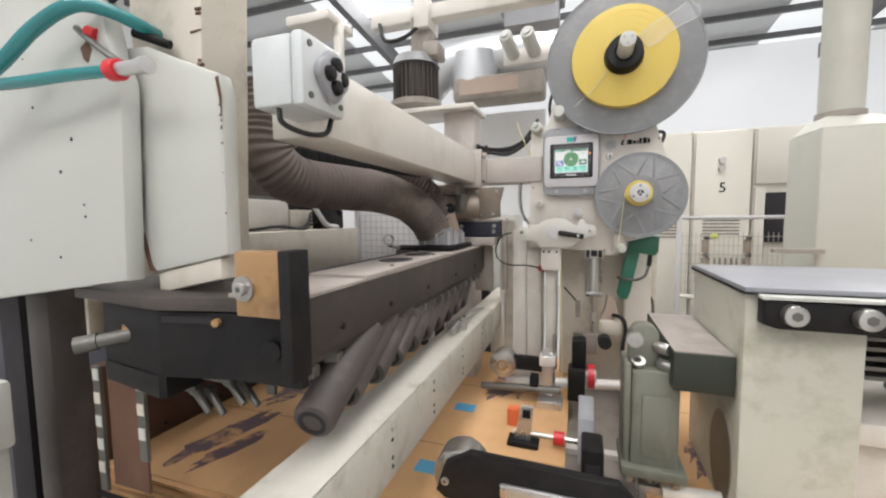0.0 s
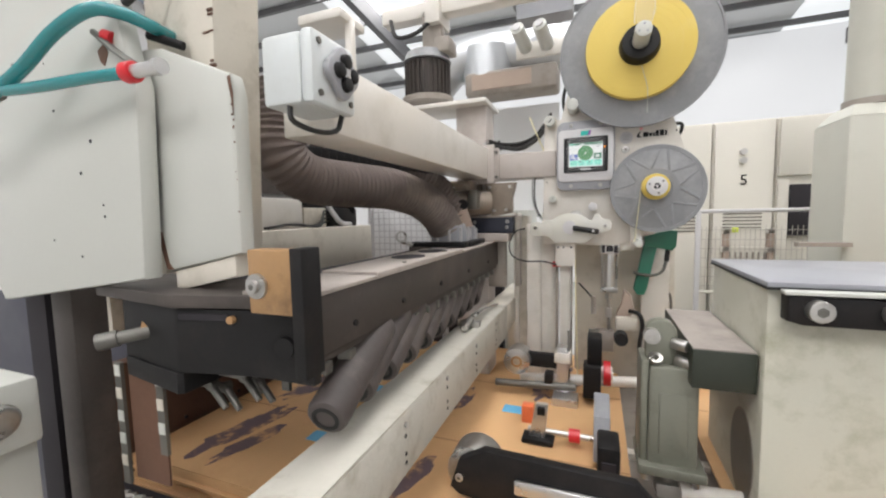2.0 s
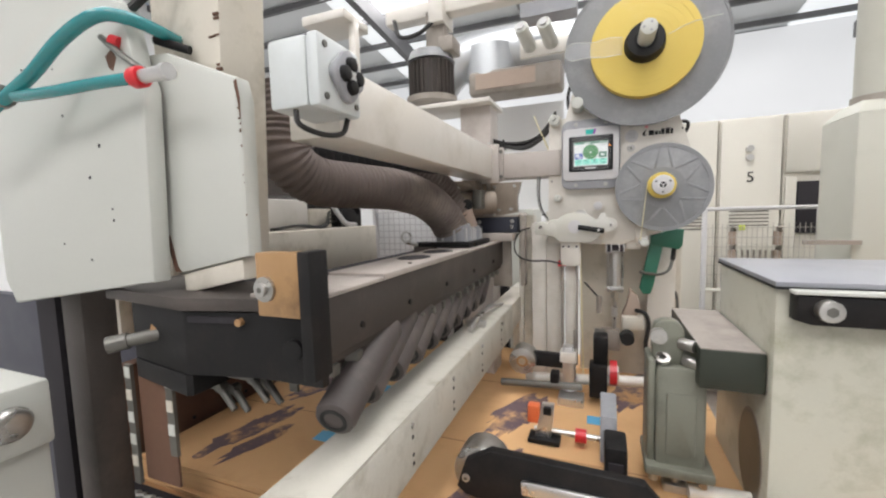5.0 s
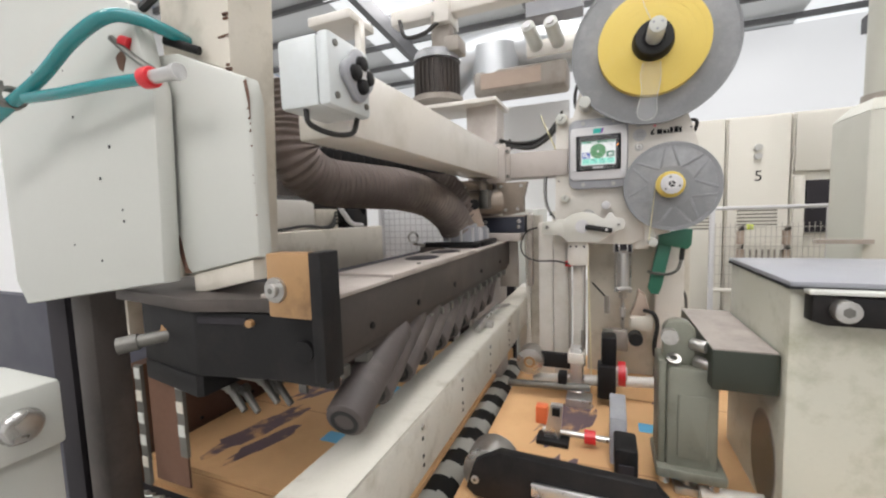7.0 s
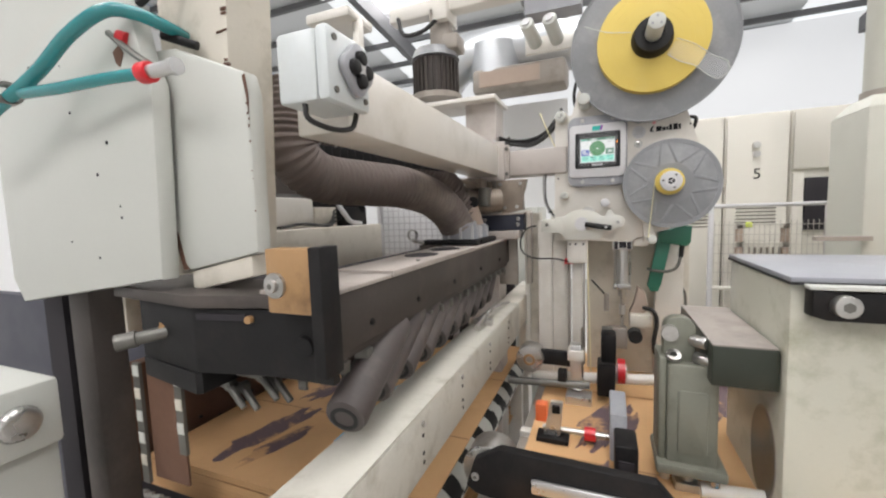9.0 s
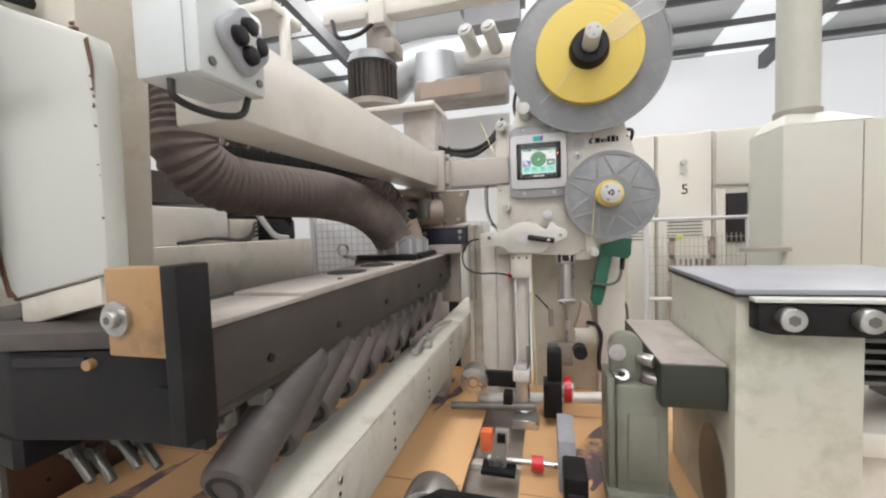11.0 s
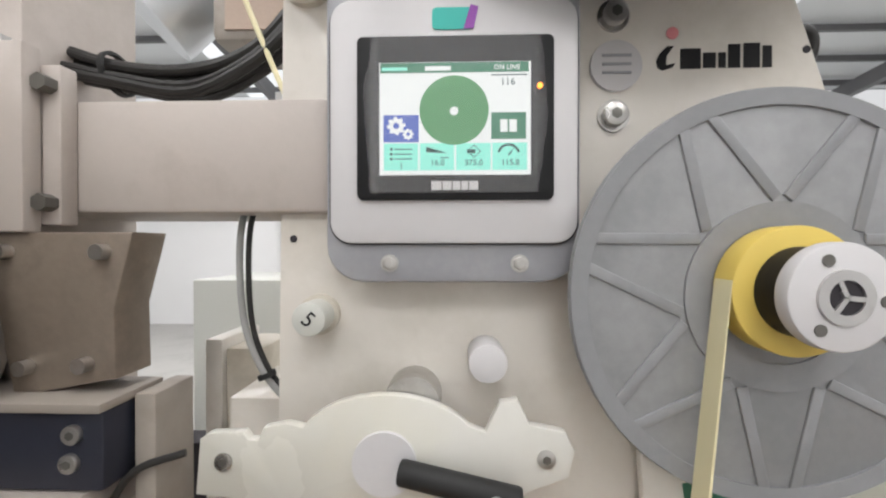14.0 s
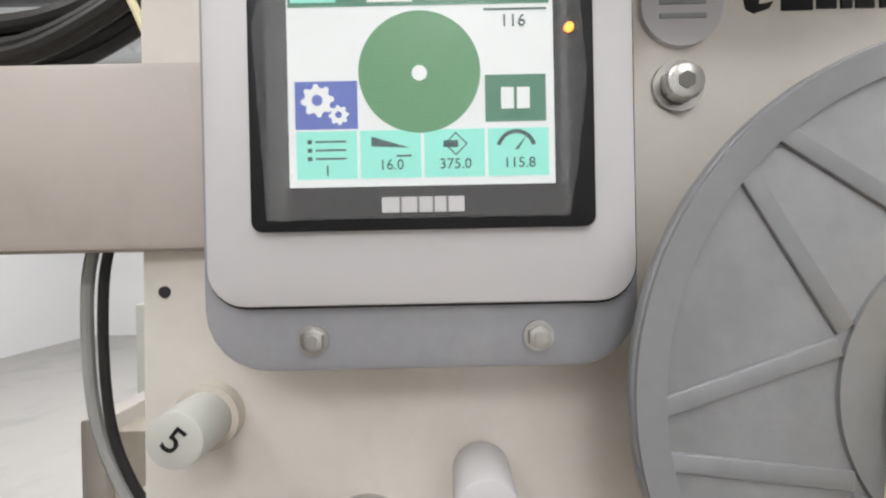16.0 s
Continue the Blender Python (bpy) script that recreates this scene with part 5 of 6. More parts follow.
def reels(m):
    """The parts of the labelling machine that turn."""
    ux, uz = 0.105, 1.945
    u = thing("supply_reel", (ux, 1.25, uz), "grey reel disc with a roll of yellow labels", "reel")
    part("disc", rod((ux, 1.285, uz), (ux, 1.277, uz), 0.210, seg=96, bevel=0.002), GREY_DISC, u)
    part("rim", ring((ux, 1.2775, uz), (0, -1, 0), 0.203, 0.209, 0.002, 96), GREY_DISC, u)
    roll = rod((ux, 1.276, uz), (ux, 1.247, uz), 0.137, seg=96, bevel=0.001)
    part("label_roll", roll, YELLOW, u, "roll of yellow label tape")
    for r in (0.07, 0.088, 0.104, 0.121):
        part("winding", ring((ux, 1.2471, uz), (0, -1, 0), r, r + 0.0008, 0.0006, 72), YELLOW, u)
    part("core", rod((ux, 1.25, uz), (ux, 1.215, uz), 0.052, 0.046, seg=48, bevel=0.003), BLACK, u)
    part("core_ring", ring((ux, 1.216, uz), (0, -1, 0), 0.028, 0.044, 0.006, 48), RUBBER, u)
    part("spindle", rod((ux, 1.22, uz), (ux, 1.135, uz), 0.0205, 0.0195, seg=32, bevel=0.002), WHITE, u)
    for i in range(3):
        a = 2 * math.pi * i / 3
        part("spindle_hole", rod((ux + 0.011 * math.cos(a), 1.1352, uz + 0.011 * math.sin(a)), (ux + 0.011 * math.cos(a), 1.1343, uz + 0.011 * math.sin(a)), 0.003, seg=12), GREY_FRAME, u)
    loop = [(0.055, 0.022), (0.10, 0.026), (0.15, 0.021), (0.185, 0.024), (0.202, 0.012), (0.205, -0.004), (0.196, -0.02), (0.175, -0.024), (0.13, -0.018), (0.09, -0.024), (0.055, -0.02)]
    # Opaque white tube paints the highlight that runs along the clear film's edge.
    part("film_edge", tube([(ux + a, 1.2425 - 0.006 * math.sin(a * 14), uz + b) for a, b in loop], 0.0009, 6, 6), WHITE, u, "white line painted for the highlight along the clear film's fold")
    part("film_band", plate([(ux + a, uz + b) for a, b in loop], "y", 1.2412, 1.2418), FILM, u, "loose loop of clear film")
    part("film_strand", tube([(ux - 0.175, 1.244, uz - 0.045), (ux - 0.11, 1.240, uz - 0.035), (ux - 0.055, 1.236, uz - 0.012)], 0.0009, 6, 6), WHITE, u)
    lx, lz = 0.155, 1.566
    t = thing("take_up_hub", (lx, 1.27, lz), "white hub with a small roll of yellow backing tape", "reel hub")
    part("tape_roll", rod((lx, 1.2825, lz), (lx, 1.266, lz), 0.036, seg=48, bevel=0.001), YELLOW, t, "small roll of yellow tape")
    part("core", rod((lx, 1.268, lz), (lx, 1.250, lz), 0.0245, seg=36), BLACK, t)
    part("cap", rod((lx, 1.250, lz), (lx, 1.241, lz), 0.0268, seg=48, bevel=0.0015), GREY_CASE, t, "pale grey metal end cap")
    part("cap_ring", ring((lx, 1.2415, lz), (0, -1, 0), 0.0085, 0.0135, 0.002, 32), ALU, t)
    part("cap_socket", rod((lx, 1.2415, lz), (lx, 1.2403, lz), 0.009, seg=28), DARK, t)
    for i in range(3):
        a = radians(90 + 120 * i)
        u1 = Vector((math.cos(a), math.sin(a)))
        u2 = Vector((-u1.y, u1.x)) * 0.0012
        part("spoke", plate([(lx - u2.x, lz - u2.y), (lx + u2.x, lz + u2.y), (lx + u2.x + u1.x * 0.009, lz + u2.y + u1.y * 0.009), (lx - u2.x + u1.x * 0.009, lz - u2.y + u1.y * 0.009)], "y", 1.2394, 1.2414), ALU, t)
        part("cap_screw", rod((lx + 0.0195 * u1.x, 1.242, lz + 0.0195 * u1.y), (lx + 0.0195 * u1.x, 1.2403, lz + 0.0195 * u1.y), 0.003, seg=14), GUNMETAL, t)
    tape = B()
    plate([(lx - 0.0365, lz + 0.0), (lx - 0.0355, lz + 0.006), (0.105, 1.412), (0.103, 1.410)], "y", 1.266, 1.281, bm=tape)
    solid("backing_tape", tape, PALE_TAPE, "pale yellow backing tape running to the hub", "tape")
    return u, t


def applicator():
    a = thing("applicator_frame", (0.0, 1.38, 0), "cream aluminium uprights carrying the label applicator", "frame")
    part("upright", box(-0.275, -0.258, 1.425, 1.50, 0.9, 1.50, 0.002), CREAM, a)
    part("upright", box(-0.257, -0.222, 1.43, 1.50, 0.9, 1.49, 0.002), CREAM_OLD, a)
    part("upright", box(-0.220, -0.172, 1.37, 1.46, 0.9, 1.465, 0.003), CREAM, a)
    part("upright", box(-0.170, -0.122, 1.358, 1.45, 0.9, 1.42, 0.002), CREAM, a)
    part("guide_strip", box(-0.121, -0.112, 1.335, 1.35, 1.0, 1.34, 0.001), BROWN_GREY, a)
    part("guide_strip", box(-0.108, -0.076, 1.34, 1.36, 0.96, 1.345, 0.002), CREAM, a)
    part("guide_strip", box(-0.074, -0.068, 1.33, 1.34, 1.0, 1.40, 0.001), BROWN_GREY, a)
    part("back_panel", box(-0.068, 0.24, 1.47, 1.48, 0.9, 1.40, 0.002), CREAM_OLD, a)
    part("back_panel", box(0.14, 0.22, 1.44, 1.46, 0.9, 1.42, 0.002), CREAM, a)
    part("rear_cabinet", box(-0.62, -0.30, 1.92, 2.2, 0, 1.515, 0.004), WHITE, a)
    part("sensor", box(-0.130, -0.105, 1.325, 1.345, 1.325, 1.342, 0.002), RED, a, "small red sensor")
    part("sensor_plug", rod((-0.106, 1.335, 1.333), (-0.085, 1.335, 1.333), 0.006, seg=12), RUBBER, a)
    part("small_hose", tube([(-0.05, 1.36, 1.27), (-0.03, 1.35, 1.25), (-0.008, 1.35, 1.225)], 0.003, 8), CABLE, a)
    part("connector", rod((-0.006, 1.35, 1.23), (-0.005, 1.35, 1.175), 0.008, seg=14), BROWN_GREY, a)
    part("tape_strand", rod((-0.062, 1.325, 1.40), (-0.050, 1.30, 0.97), 0.0022, seg=8), PALE_TAPE, a)
    c = thing("air_cylinder", (0.04, 1.36, 1.1), "chrome pneumatic cylinder with tie rods over a steel rod", "cylinder")
    cx, cy = 0.040, 1.355
    part("barrel", rod((cx, cy, 1.262), (cx, cy, 1.368), 0.0165, seg=32), ALU, c)
    for dx in (-0.021, 0.021):
        part("tie_rod", rod((cx + dx, cy - 0.006, 1.25), (cx + dx, cy - 0.006, 1.372), 0.0032, seg=10), STEEL, c)
    part("head", box(cx - 0.028, cx + 0.028, cy - 0.022, cy + 0.02, 1.368, 1.41, 0.003), ALU, c)
    for dx in (-0.018, 0.018):
        # Dark pieces on the solid head paint the shade within its slots and opening.
        part("head_slot", box(cx + dx - 0.005, cx + dx + 0.005, cy - 0.0232, cy - 0.0215, 1.372, 1.406), DARK, c)
    part("head_opening", box(cx - 0.010, cx + 0.010, cy - 0.0235, cy - 0.0215, 1.376, 1.395), DARK, c)
    part("foot", box(cx - 0.025, cx + 0.025, cy - 0.02, cy + 0.02, 1.246, 1.262, 0.002), STEEL, c)
    part("rod_nut", rod((cx, cy, 1.225), (cx, cy, 1.246), 0.013, seg=6), STEEL, c)
    part("rod", rod((cx, cy, 1.12), (cx, cy, 1.226), 0.0055, seg=16), STEEL, c)
    part("fork", rod((cx, cy, 1.165), (cx, cy, 1.195), 0.0095, seg=16), ALU, c)
    b = thing("label_head", (0.03, 1.3, 0.95), "label pressing head with black rollers and steel brackets", "machine head")
    part("bracket", box(0.0, 0.055, 1.33, 1.37, 1.06, 1.125, 0.003), BROWN_GREY, b)
    part("wheel", rod((0.012, 1.30, 1.095), (-0.018, 1.30, 1.095), 0.042, seg=32), GUNMETAL, b)
    part("tyre", ring((0.012, 1.30, 1.05), (-1, 0, 0), 0.03, 0.048, 0.028, 36), RUBBER, b)
    part("red_wheel", ring((0.045, 1.25, 1.02), (-1, 0, 0), 0.022, 0.036, 0.02, 32), RED, b)
    part("red_hub", rod((0.05, 1.25, 1.02), (0.02, 1.25, 1.02), 0.02, seg=24), CREAM, b)
    part("black_block", box(-0.03, 0.018, 1.18, 1.24, 0.965, 1.06, 0.004), BLACK, b)
    part("black_guard", box(-0.02, 0.02, 1.2, 1.26, 1.05, 1.14, 0.006), BLACK, b)
    part("knob", rod((0.075, 1.34, 1.11), (0.075, 1.30, 1.11), 0.02, seg=20), RUBBER, b)
    part("bent_plate", plate([(0.062, 1.17), (0.10, 1.16), (0.115, 1.19), (0.105, 1.235), (0.085, 1.25), (0.075, 1.2)], "y", 1.36, 1.40, bevel=0.003), TAN, b)
    part("pipe_block", box(0.06, 0.125, 1.34, 1.39, 1.125, 1.17, 0.01), CREAM_OLD, b)
    part("bracket_plate", box(0.07, 0.11, 1.34, 1.36, 1.38, 1.42, 0.002), CREAM, b)
    part("curved_hose", tube([(0.10, 1.35, 1.19), (0.125, 1.33, 1.185), (0.135, 1.33, 1.15), (0.128, 1.33, 1.09), (0.135, 1.34, 1.05), (0.17, 1.37, 1.055), (0.22, 1.42, 1.09), (0.27, 1.45, 1.10)], 0.006, 10), CABLE, b)
    part("small_hose", tube([(0.175, 1.45, 1.15), (0.178, 1.45, 1.22), (0.20, 1.45, 1.245), (0.225, 1.45, 1.225), (0.23, 1.45, 1.16)], 0.004, 8), GUNMETAL, b)
    g = thing("green_bracket", (0.16, 1.38, 1.23), "dark green plastic bracket with a cable", "bracket")
    part("stem", plate([(0.112, 1.255), (0.122, 1.237), (0.142, 1.238), (0.150, 1.26), (0.178, 1.405), (0.142, 1.412)], "y", 1.37, 1.392, bevel=0.003), GREEN, g)
    part("head", plate([(0.140, 1.392), (0.215, 1.378), (0.225, 1.39), (0.228, 1.438), (0.20, 1.44), (0.14, 1.42)], "y", 1.362, 1.40, bevel=0.004), GREEN, g)
    part("plug", rod((0.205, 1.38, 1.38), (0.202, 1.38, 1.345), 0.007, seg=14), RUBBER, g)
    part("cable", tube([(0.202, 1.38, 1.345), (0.19, 1.37, 1.315), (0.165, 1.36, 1.303), (0.13, 1.355, 1.305), (0.11, 1.36, 1.31)], 0.0045, 10), GUNMETAL, g)
    s = thing("pressing_unit", (-0.05, 1.2, 0.93), "small bright steel pressing unit on a cross shaft", "machine unit")
    part("roller", rod((-0.222, 1.245, 1.05), (-0.222, 1.185, 1.05), 0.040, seg=36, bevel=0.002), STEEL, s)
    part("roller_ring", ring((-0.222, 1.185, 1.05), (0, -1, 0), 0.011, 0.017, 0.003, 24), BRONZE, s)
    part("roller_arm", box(-0.20, -0.10, 1.21, 1.23, 1.03, 1.075, 0.004), BLACK, s)
    part("cross_shaft", rod((-0.29, 1.20, 0.972), (-0.05, 1.20, 0.985), 0.011, seg=20), GUNMETAL, s)
    part("white_shaft", rod((-0.22, 1.25, 0.975), (0.14, 1.25, 1.005), 0.0155, seg=24), CREAM, s)
    part("slide", box(-0.105, -0.073, 1.20, 1.24, 0.965, 1.10, 0.002), ALU, s)
    part("slide_block", box(-0.112, -0.066, 1.195, 1.245, 1.055, 1.085, 0.002), CREAM, s)
    part("slide_rod", rod((-0.072, 1.22, 0.94), (-0.072, 1.22, 1.15), 0.004, seg=12), STEEL, s)
    part("slide_foot", box(-0.115, -0.045, 1.16, 1.22, 0.938, 0.962, 0.002), ALU, s)
    part("black_block", box(-0.14, -0.116, 1.19, 1.23, 0.99, 1.02, 0.002), BLACK, s)
    q = thing("orange_stop", (-0.15, 1.05, 0.93), "orange plastic stop on a steel bracket", "stop")
    part("stop", box(-0.182, -0.152, 1.04, 1.07, 0.935, 0.985, 0.003), ORANGE, q)
    part("bracket", plate([(-0.152, 0.94), (-0.112, 0.94), (-0.104, 1.035), (-0.132, 1.035)], "y", 0.96, 0.975, bevel=0.002), ALU, q)
    part("bracket_bolt", box(-0.128, -0.110, 0.95, 0.9605, 1.012, 1.03), BLACK, q)
    part("foot", box(-0.165, -0.09, 0.94, 0.985, 0.9405, 0.952, 0.002), BLACK, q)
    part("rail_bar", rod((-0.152, 0.968, 0.965), (0.02, 0.968, 0.965), 0.007, seg=14), STEEL, q)
    part("collar", rod((-0.055, 0.968, 0.965), (-0.03, 0.968, 0.965), 0.016, seg=18), RED, q)
    j = thing("black_slide", (0.03, 0.85, 0.93), "black slide block with a rounded bright top", "slide block")
    part("block", box(0.008, 0.052, 0.84, 0.92, 0.9405, 1.02, 0.006), BLACK, j)
    part("arm", plate([(0.90, 0.95), (0.93, 1.04), (1.01, 1.062), (1.035, 1.03), (0.98, 0.95)], "x", 0.0, 0.035, bevel=0.003), GREY_FRAME, j)
    part("mouth", box(0.016, 0.044, 0.836, 0.840, 0.96, 0.99), DARK, j)
    k = thing("press_arm", (-0.1, 0.74, 0.92), "black steel arm with a large bright pressing roller", "press arm")
    part("arm", plate([(-0.262, 0.968), (-0.245, 1.022), (-0.195, 1.052), (0.07, 1.045), (0.11, 1.0), (0.11, 0.945), (-0.12, 0.942), (-0.245, 0.955)], "y", 0.70, 0.722, bevel=0.002), BLACK, k)
    part("roller", rod((-0.225, 0.79, 0.985), (-0.225, 0.726, 0.985), 0.052, seg=40, bevel=0.003), STEEL, k)
    socket_bolt(-0.243, 0.70, 0.99, 0.008, 0.004, k)
    part("tie_bar", box(-0.135, 0.03, 0.69, 0.70, 0.985, 1.012, 0.004), ALU, k)
    part("crossbar", box(0.08, 0.30, 0.72, 0.76, 0.955, 0.985, 0.003), BLACK, k)


def right_post():
    p = thing("machine_post", (0.38, 0.95, 0), "broad pale green-grey machine post with a plastic-topped ledge", "machine post")
    x0, x1, y0, y1, zt = 0.266, 0.43, 0.80, 1.125, 1.368
    part("body", box(x0, x1, y0, y1, 0, zt, 0.003), POST, p)
    # No hole is cut: a flat dark disc paints the shade of the opening.
    part("cut_out", plate([(y0 + 0.09 + 0.06 * math.cos(2 * math.pi * i / 40), 1.03 + 0.085 * math.sin(2 * math.pi * i / 40)) for i in range(40)], "x", x0 - 0.0012, x0 + 0.002), GUNMETAL, p, "flat dark disc painting the shade of a round opening")
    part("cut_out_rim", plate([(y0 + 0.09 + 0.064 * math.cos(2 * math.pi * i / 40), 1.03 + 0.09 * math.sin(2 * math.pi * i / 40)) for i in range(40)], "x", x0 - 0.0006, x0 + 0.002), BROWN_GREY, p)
    part("top_sheet", box(x0 - 0.004, x1 + 0.20, y0 - 0.01, y1 + 0.006, zt + 0.003, zt + 0.012, 0.001), TABLE_TOP, p, "blue-grey plastic top sheet")
    part("top_edge", box(x0 - 0.005, x1 + 0.20, y0 - 0.012, y1 + 0.007, zt, zt + 0.004), RUBBER, p)
    part("pale_edge", box(x0 + 0.012, x1 + 0.18, y0 - 0.034, y0 - 0.012, zt - 0.004, zt + 0.002, 0.001), WHITE, p)
    b = plate([(0.283, zt - 0.046), (0.283, zt - 0.006), (0.62, zt - 0.012), (0.62, zt - 0.054), (0.303, zt - 0.052)], "y", y0 - 0.03, y0, bevel=0.003)
    part("black_bar", b, BLACK, p, "black clamping bar")
    for x in (0.318, 0.408):
        socket_bolt(x, y0 - 0.03, zt - 0.026, 0.0165, 0.02, p)
    q = thing("shelf_rack", (0.62, 0.9, 0), "stack of dark grey plates on a rack beside the post", "rack")
    for i in range(5):
        part("plate", box(0.445, 0.85, 0.86, 1.1, 1.285 - i * 0.017, 1.292 - i * 0.017, 0.001), GUNMETAL, q)
    part("rack", box(0.445, 0.85, 0.86, 1.1, 1.10, 1.14, 0.003), CREAM, q)
    part("foot", box(0.47, 0.83, 0.9, 1.06, 0, 1.10, 0.003), CREAM, q)
    part("spacer", box(0.60, 0.64, 0.9, 1.06, 1.14, 1.215), GUNMETAL, q)
    g = thing("green_steel_beam", (0.2, 0.95, 1.16), "square dark green steel bar with a dusty top", "machine beam")
    part("bar", box(0.165, 0.262, 0.815, 1.13, 1.178, 1.250, 0.002), DARK_GREEN, g)
    part("dusty_top", box(0.166, 0.261, 0.817, 1.128, 1.2502, 1.2522), DUST_TOP, g)
    a = thing("air_actuator", (0.14, 0.87, 0.98), "olive grey cast pneumatic actuator with bolt heads", "actuator")
    part("body", plate(rounded(0.10, 0.185, 1.0, 1.20, 0.01), "y", 0.845, 0.94, bevel=0.005), OLIVE, a)
    part("face_recess", plate(rounded(0.118, 0.168, 1.025, 1.15, 0.006), "y", 0.842, 0.846, bevel=0.002), OLIVE, a)
    part("left_flange", box(0.086, 0.10, 0.85, 0.93, 1.0, 1.21, 0.004), OLIVE, a)
    part("foot_flange", box(0.082, 0.20, 0.83, 0.945, 0.985, 1.006, 0.005), OLIVE, a)
    part("yoke", plate(rounded(0.095, 0.150, 1.19, 1.285, 0.024), "y", 0.87, 0.90, bevel=0.004), OLIVE, a)
    part("pivot", rod((0.105, 0.872, 1.255), (0.105, 0.855, 1.255), 0.015, seg=24), STEEL, a)
    for x, z in ((0.143, 1.242), (0.150, 1.208)):
        part("stud", rod((x, 0.87, z), (x + 0.022, 0.85, z), 0.011, seg=20, bevel=0.002), STEEL, a)
    part("top_ring", ring((0.112, 0.862, 1.208), (0, -0.6, 1), 0.006, 0.013, 0.008, 24), STEEL, a)
    for x in (0.098, 0.182):
        part("foot_bolt", rod((x, 0.848, 0.985), (x, 0.848, 0.97), 0.009, seg=14), STEEL, a)
    part("piston_rod", rod((0.14, 0.88, 0.93), (0.14, 0.88, 0.985), 0.012, seg=18), STEEL, a)
    part("clevis", box(0.118, 0.162, 0.86, 0.90, 0.925, 0.955, 0.004), STEEL, a)
    part("roller", rod((0.16, 0.86, 0.95), (0.28, 0.87, 0.95), 0.014, seg=20), CREAM, a)
    t = thing("green_gearmotor", (0.36, 1.55, 1.05), "turquoise green gear motor with a box-shaped terminal housing", "motor")
    part("terminal_box", box(0.338, 0.424, 1.46, 1.53, 1.02, 1.090, 0.005), GREEN, t)
    part("terminal_lid", plate([(0.334, 1.090), (0.428, 1.090), (0.415, 1.110), (0.348, 1.110)], "y", 1.455, 1.535), TEAL_MOTOR, t)
    part("gear_case", box(0.435, 0.55, 1.55, 1.64, 1.03, 1.172, 0.012), TEAL_MOTOR, t)
    for k in range(4):
        part("cooling_rib", box(0.431, 0.529, 1.545, 1.55, 1.05 + k * 0.03, 1.056 + k * 0.03, 0.001), TEAL_MOTOR, t)
    part("motor", rod((0.48, 1.55, 1.085), (0.525, 1.48, 1.08), 0.034, seg=24), TEAL_MOTOR, t)
    part("motor", rod((0.495, 1.54, 1.132), (0.525, 1.50, 1.13), 0.019, seg=20), TEAL_MOTOR, t)
    part("base", box(0.2, 0.60, 1.44, 1.66, 0.965, 1.02, 0.004), CREAM, t)
    part("pedestal", box(0.22, 0.58, 1.5, 1.64, 0, 0.965), CREAM, t)


# ---- card sheets ----
LANE, CARD_T = 0.935, 0.0045
PERIOD, FIRST = 60 / 115.8, 0.28
SHEET_X, SHEET_Y = 0.68, 1.02


def make_sheet():
    s = thing("card_sheet", (0, 0, 0), "flat brown corrugated card sheet with blue labels and dark print", "card sheet", "card sheets in the feeder")
    t, hx, hy = CARD_T, SHEET_X / 2, SHEET_Y / 2
    part("board", box(-hx, hx, -hy, hy, 0.0003, t - 0.0003, 0.0004, seg=1), CARD, s)
    part("crease", box(-hx + 0.002, hx - 0.002, -0.205, -0.202, t - 0.0003, t), CARD_EDGE, s)
    part("crease", box(-hx + 0.002, hx - 0.002, 0.16, 0.163, t - 0.0003, t), CARD_EDGE, s)
    for cx, cy in ((-0.15, -0.33), (-0.14, -0.03), (0.17, 0.22)):
        ink = B()
        for k in range(7):
            ox, oy = cx + random.uniform(-0.05, 0.05), cy + random.uniform(-0.05, 0.05)
            lx, ly = random.uniform(0.012, 0.035), random.uniform(0.05, 0.11)
            lean = random.uniform(0.1, 0.5)
            rim = []
            for a in range(18):
                q = 1 + random.uniform(-0.28, 0.28)
                u, v = lx * q * math.cos(a * math.pi / 9), ly * q * math.sin(a * math.pi / 9)
                rim.append((ox + u + v * lean, oy + v))
            plate(rim, "z", t - 0.0003, t + 0.0001 + 0.00006 * k, bm=ink)
        part("print", ink, INK, s)
    for y in (-0.32, -0.02):
        part("blue_label", box(0.02, 0.08, y, y + 0.045, t - 0.0002, t + 0.0003), BLUE, s)
    return s


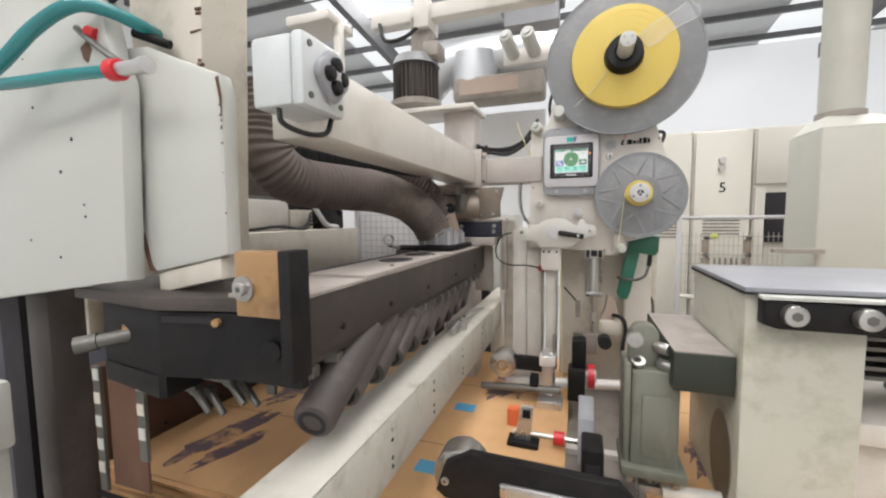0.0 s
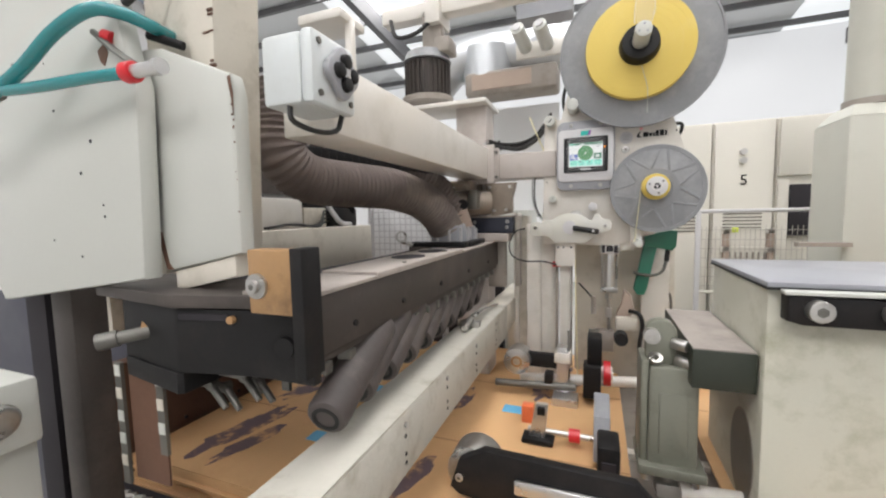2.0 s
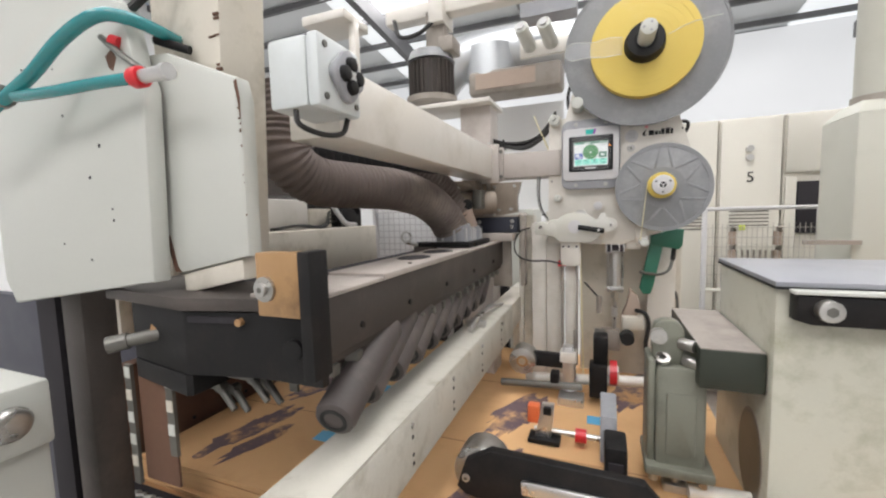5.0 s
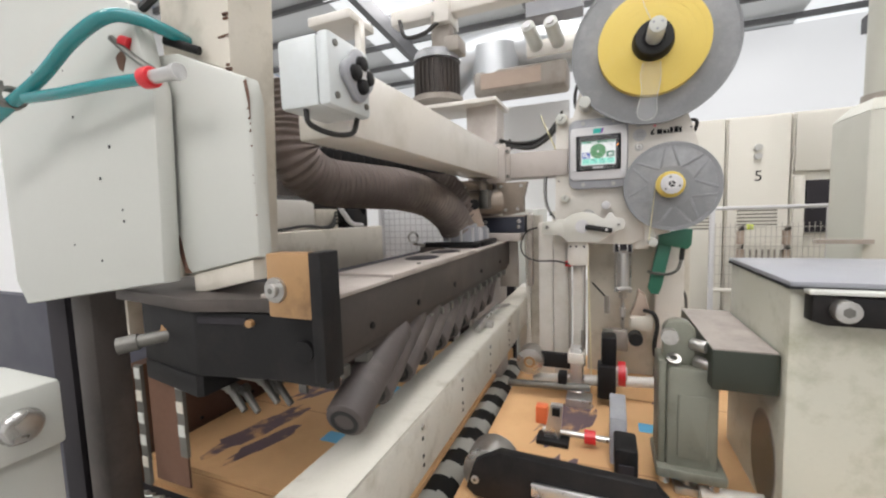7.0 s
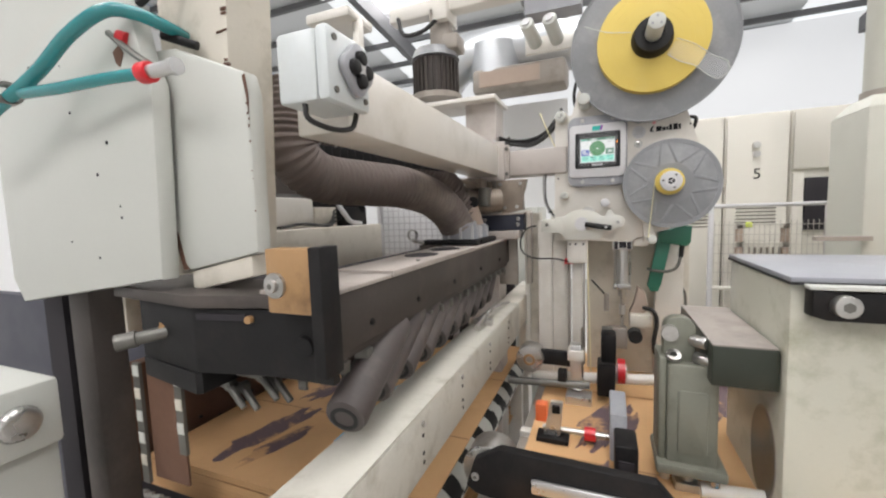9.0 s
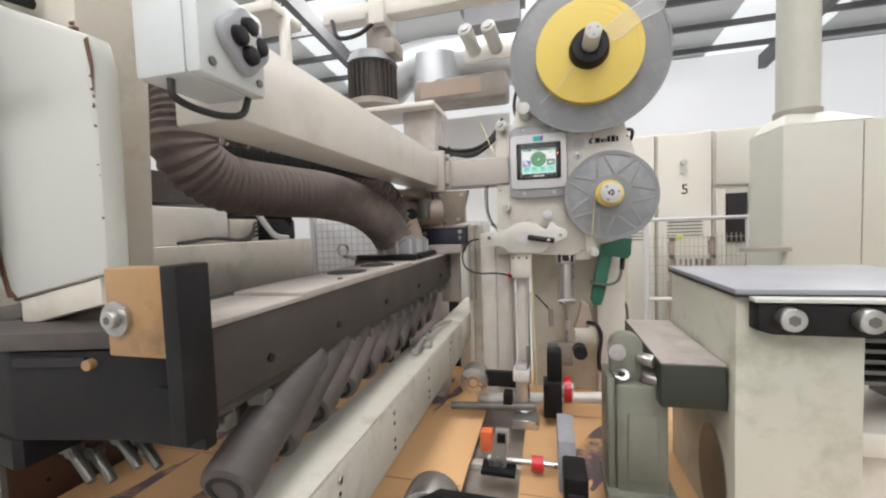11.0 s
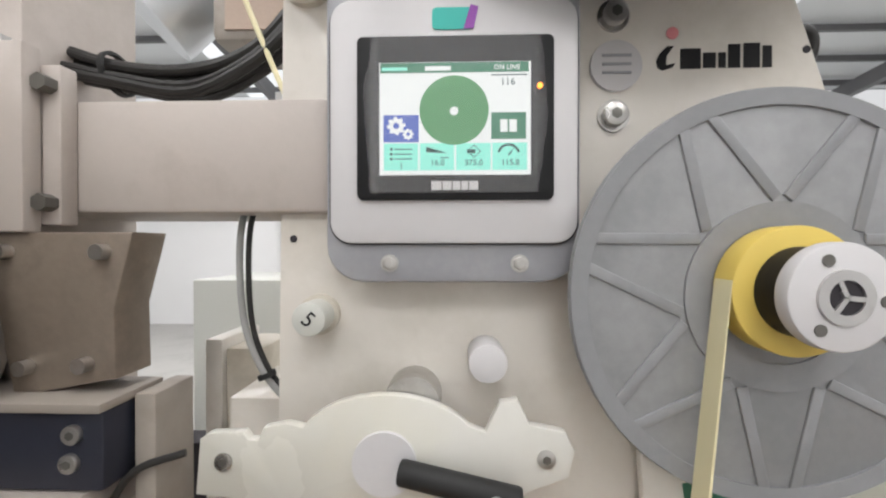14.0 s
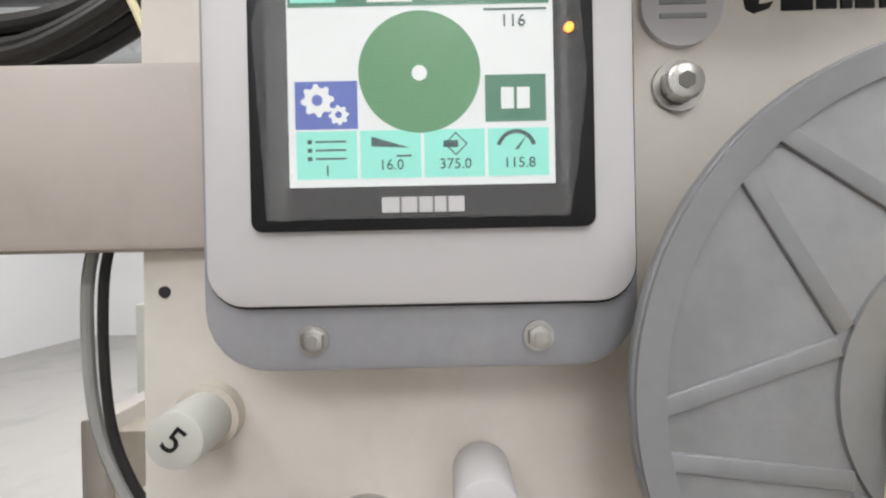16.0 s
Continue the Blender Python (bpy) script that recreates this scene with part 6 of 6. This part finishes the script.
def sheets():
    """Sheets for the pile: each is drawn in sideways below the rail and comes to rest on the pile."""
    first = make_sheet()
    made = [first] + [copy_thing(first, Matrix.Identity(4)) for _ in range(33)]
    home_x, y = -0.705, 1.10
    low = LANE - 41 * CARD_T
    table = thing("lift_table", (home_x, y, low), "dark steel lift table under the pile of card", "table")
    part("top", box(home_x - 0.3, home_x + 0.3, y - 0.5, y + 0.5, low - 0.04, low - 0.001), GUNMETAL, table)
    part("column", box(home_x - 0.08, home_x + 0.08, y - 0.1, y + 0.1, 0.2, low - 0.04), GUNMETAL, table)
    base = thing("hydraulic_lift", (home_x, y, 0), "dark steel hydraulic lift on the floor below the pile", "lift")
    part("sleeve", box(home_x - 0.1, home_x + 0.1, y - 0.12, y + 0.12, 0, 0.34, 0.004), DARK, base)
    stand = thing("sheet_stand", (1.8, y, 0), "cream steel stand under the waiting stack of card", "stand")
    part("top", box(1.45, 2.15, y - 0.5, y + 0.5, 0.70, 0.77, 0.004), CREAM, stand)
    part("column", box(1.7, 1.9, y - 0.2, y + 0.2, 0, 0.70, 0.004), CREAM, stand)
    pile = []
    for k in range(40):
        at = (home_x + random.uniform(-0.014, 0.014), y + random.uniform(-0.012, 0.012), LANE - (k + 1) * CARD_T)
        pile.append((copy_thing(first, Matrix.Translation(at)), at))
    return made, pile, table, home_x, y


# ---- build ----
hall()
cabinets()
guard_rail()
right_column()
overhead()
suction_beam()
white_rail()
striped_roller()
conveyor_bed()
cream_beam()
switch_box()
hoses()
back_machine()
guards()
air_hoses()
feeder_head()
machine = labeller()
supply, hub = reels(machine)
DISC = take_up_disc()
applicator()
right_post()
SHEETS, PILE, TABLE, HOME_X, HOME_Y = sheets()


def motions():
    # the label reel and the take-up hub turn
    angles = [(0.0, 210), (1.2, 245), (2.1, 265), (3.0, 288), (3.9, 305), (5.2, 370), (6.5, 435), (7.0, 446), (8.2, 478), (9.4, 520), (10.5, 558), (11.0, 570), (11.5, 590), (12.0, 606), (12.5, 616), (13.5, 646), (14.5, 676), (16.0, 720)]
    at = Vector(supply.location)
    walk(supply, [(t, pose(*at, 0, 180 - a, 0)) for t, a in angles])
    at2 = Vector(hub.location)
    walk(hub, [(t, pose(*at2, 0, -a * 0.9, 0)) for t, a in [(k * 1.0, k * 40) for k in range(17)]])
    at3 = Vector(DISC.location)
    walk(DISC, [(t, pose(*at3, 0, -a, 0)) for t, a in ((0.0, -40), (4.0, -30), (8.0, -20), (12.0, -10), (14.0, -1), (14.5, 0), (15.0, 1), (15.5, 9), (16.0, 17.5))])
    # the pile and its table sink as sheets arrive
    drop = 16.0 / PERIOD * CARD_T
    for s, (x, y, z) in PILE:
        walk(s, [(t, pose(x, y, z - drop * t / 16)) for t in range(0, 17, 2)])
    x, y, z = TABLE.location
    walk(TABLE, [(t, pose(x, y, z - drop * t / 16)) for t in range(0, 17, 2)])
    # card sheets run in from the far stack, slide below the rail and sink with the pile
    n = len(SHEETS)
    run = [(0.0, 0.0), (0.06, 0.02), (0.14, 0.115), (0.24, 0.27), (0.34, 0.44), (0.44, 0.60), (0.60, 0.86), (0.90, 1.34), (1.2, 1.82), (1.5, 2.25), (1.8, 2.5)]
    for i, s in enumerate(SHEETS):
        arrive = FIRST + (i - 1) * PERIOD
        rows = []
        times = sorted({0.0, 16.0} | {max(0.0, min(16.0, arrive - dt)) for dt, _ in run} | {float(t) for t in range(0, 17, 2) if t > arrive + 0.5})
        for t in times:
            dt = arrive - t
            if dt <= 0:
                rows.append((t, pose(HOME_X, HOME_Y, LANE - min(-dt / PERIOD, n - 1) * CARD_T)))
            else:
                x = np.interp(dt, [r[0] for r in run], [r[1] for r in run])
                sink = np.interp(dt, [0.0, 1.2, 1.8], [0.0, 0.0, 1.0])
                rows.append((t, pose(HOME_X + x, HOME_Y, LANE * (1 - sink) + sink * (LANE - 0.004 - i * CARD_T))))
        clean = [rows[0]]
        for r in rows[1:]:
            if frame(r[0]) > frame(clean[-1][0]):
                clean.append(r)
        walk(s, clean)


motions()
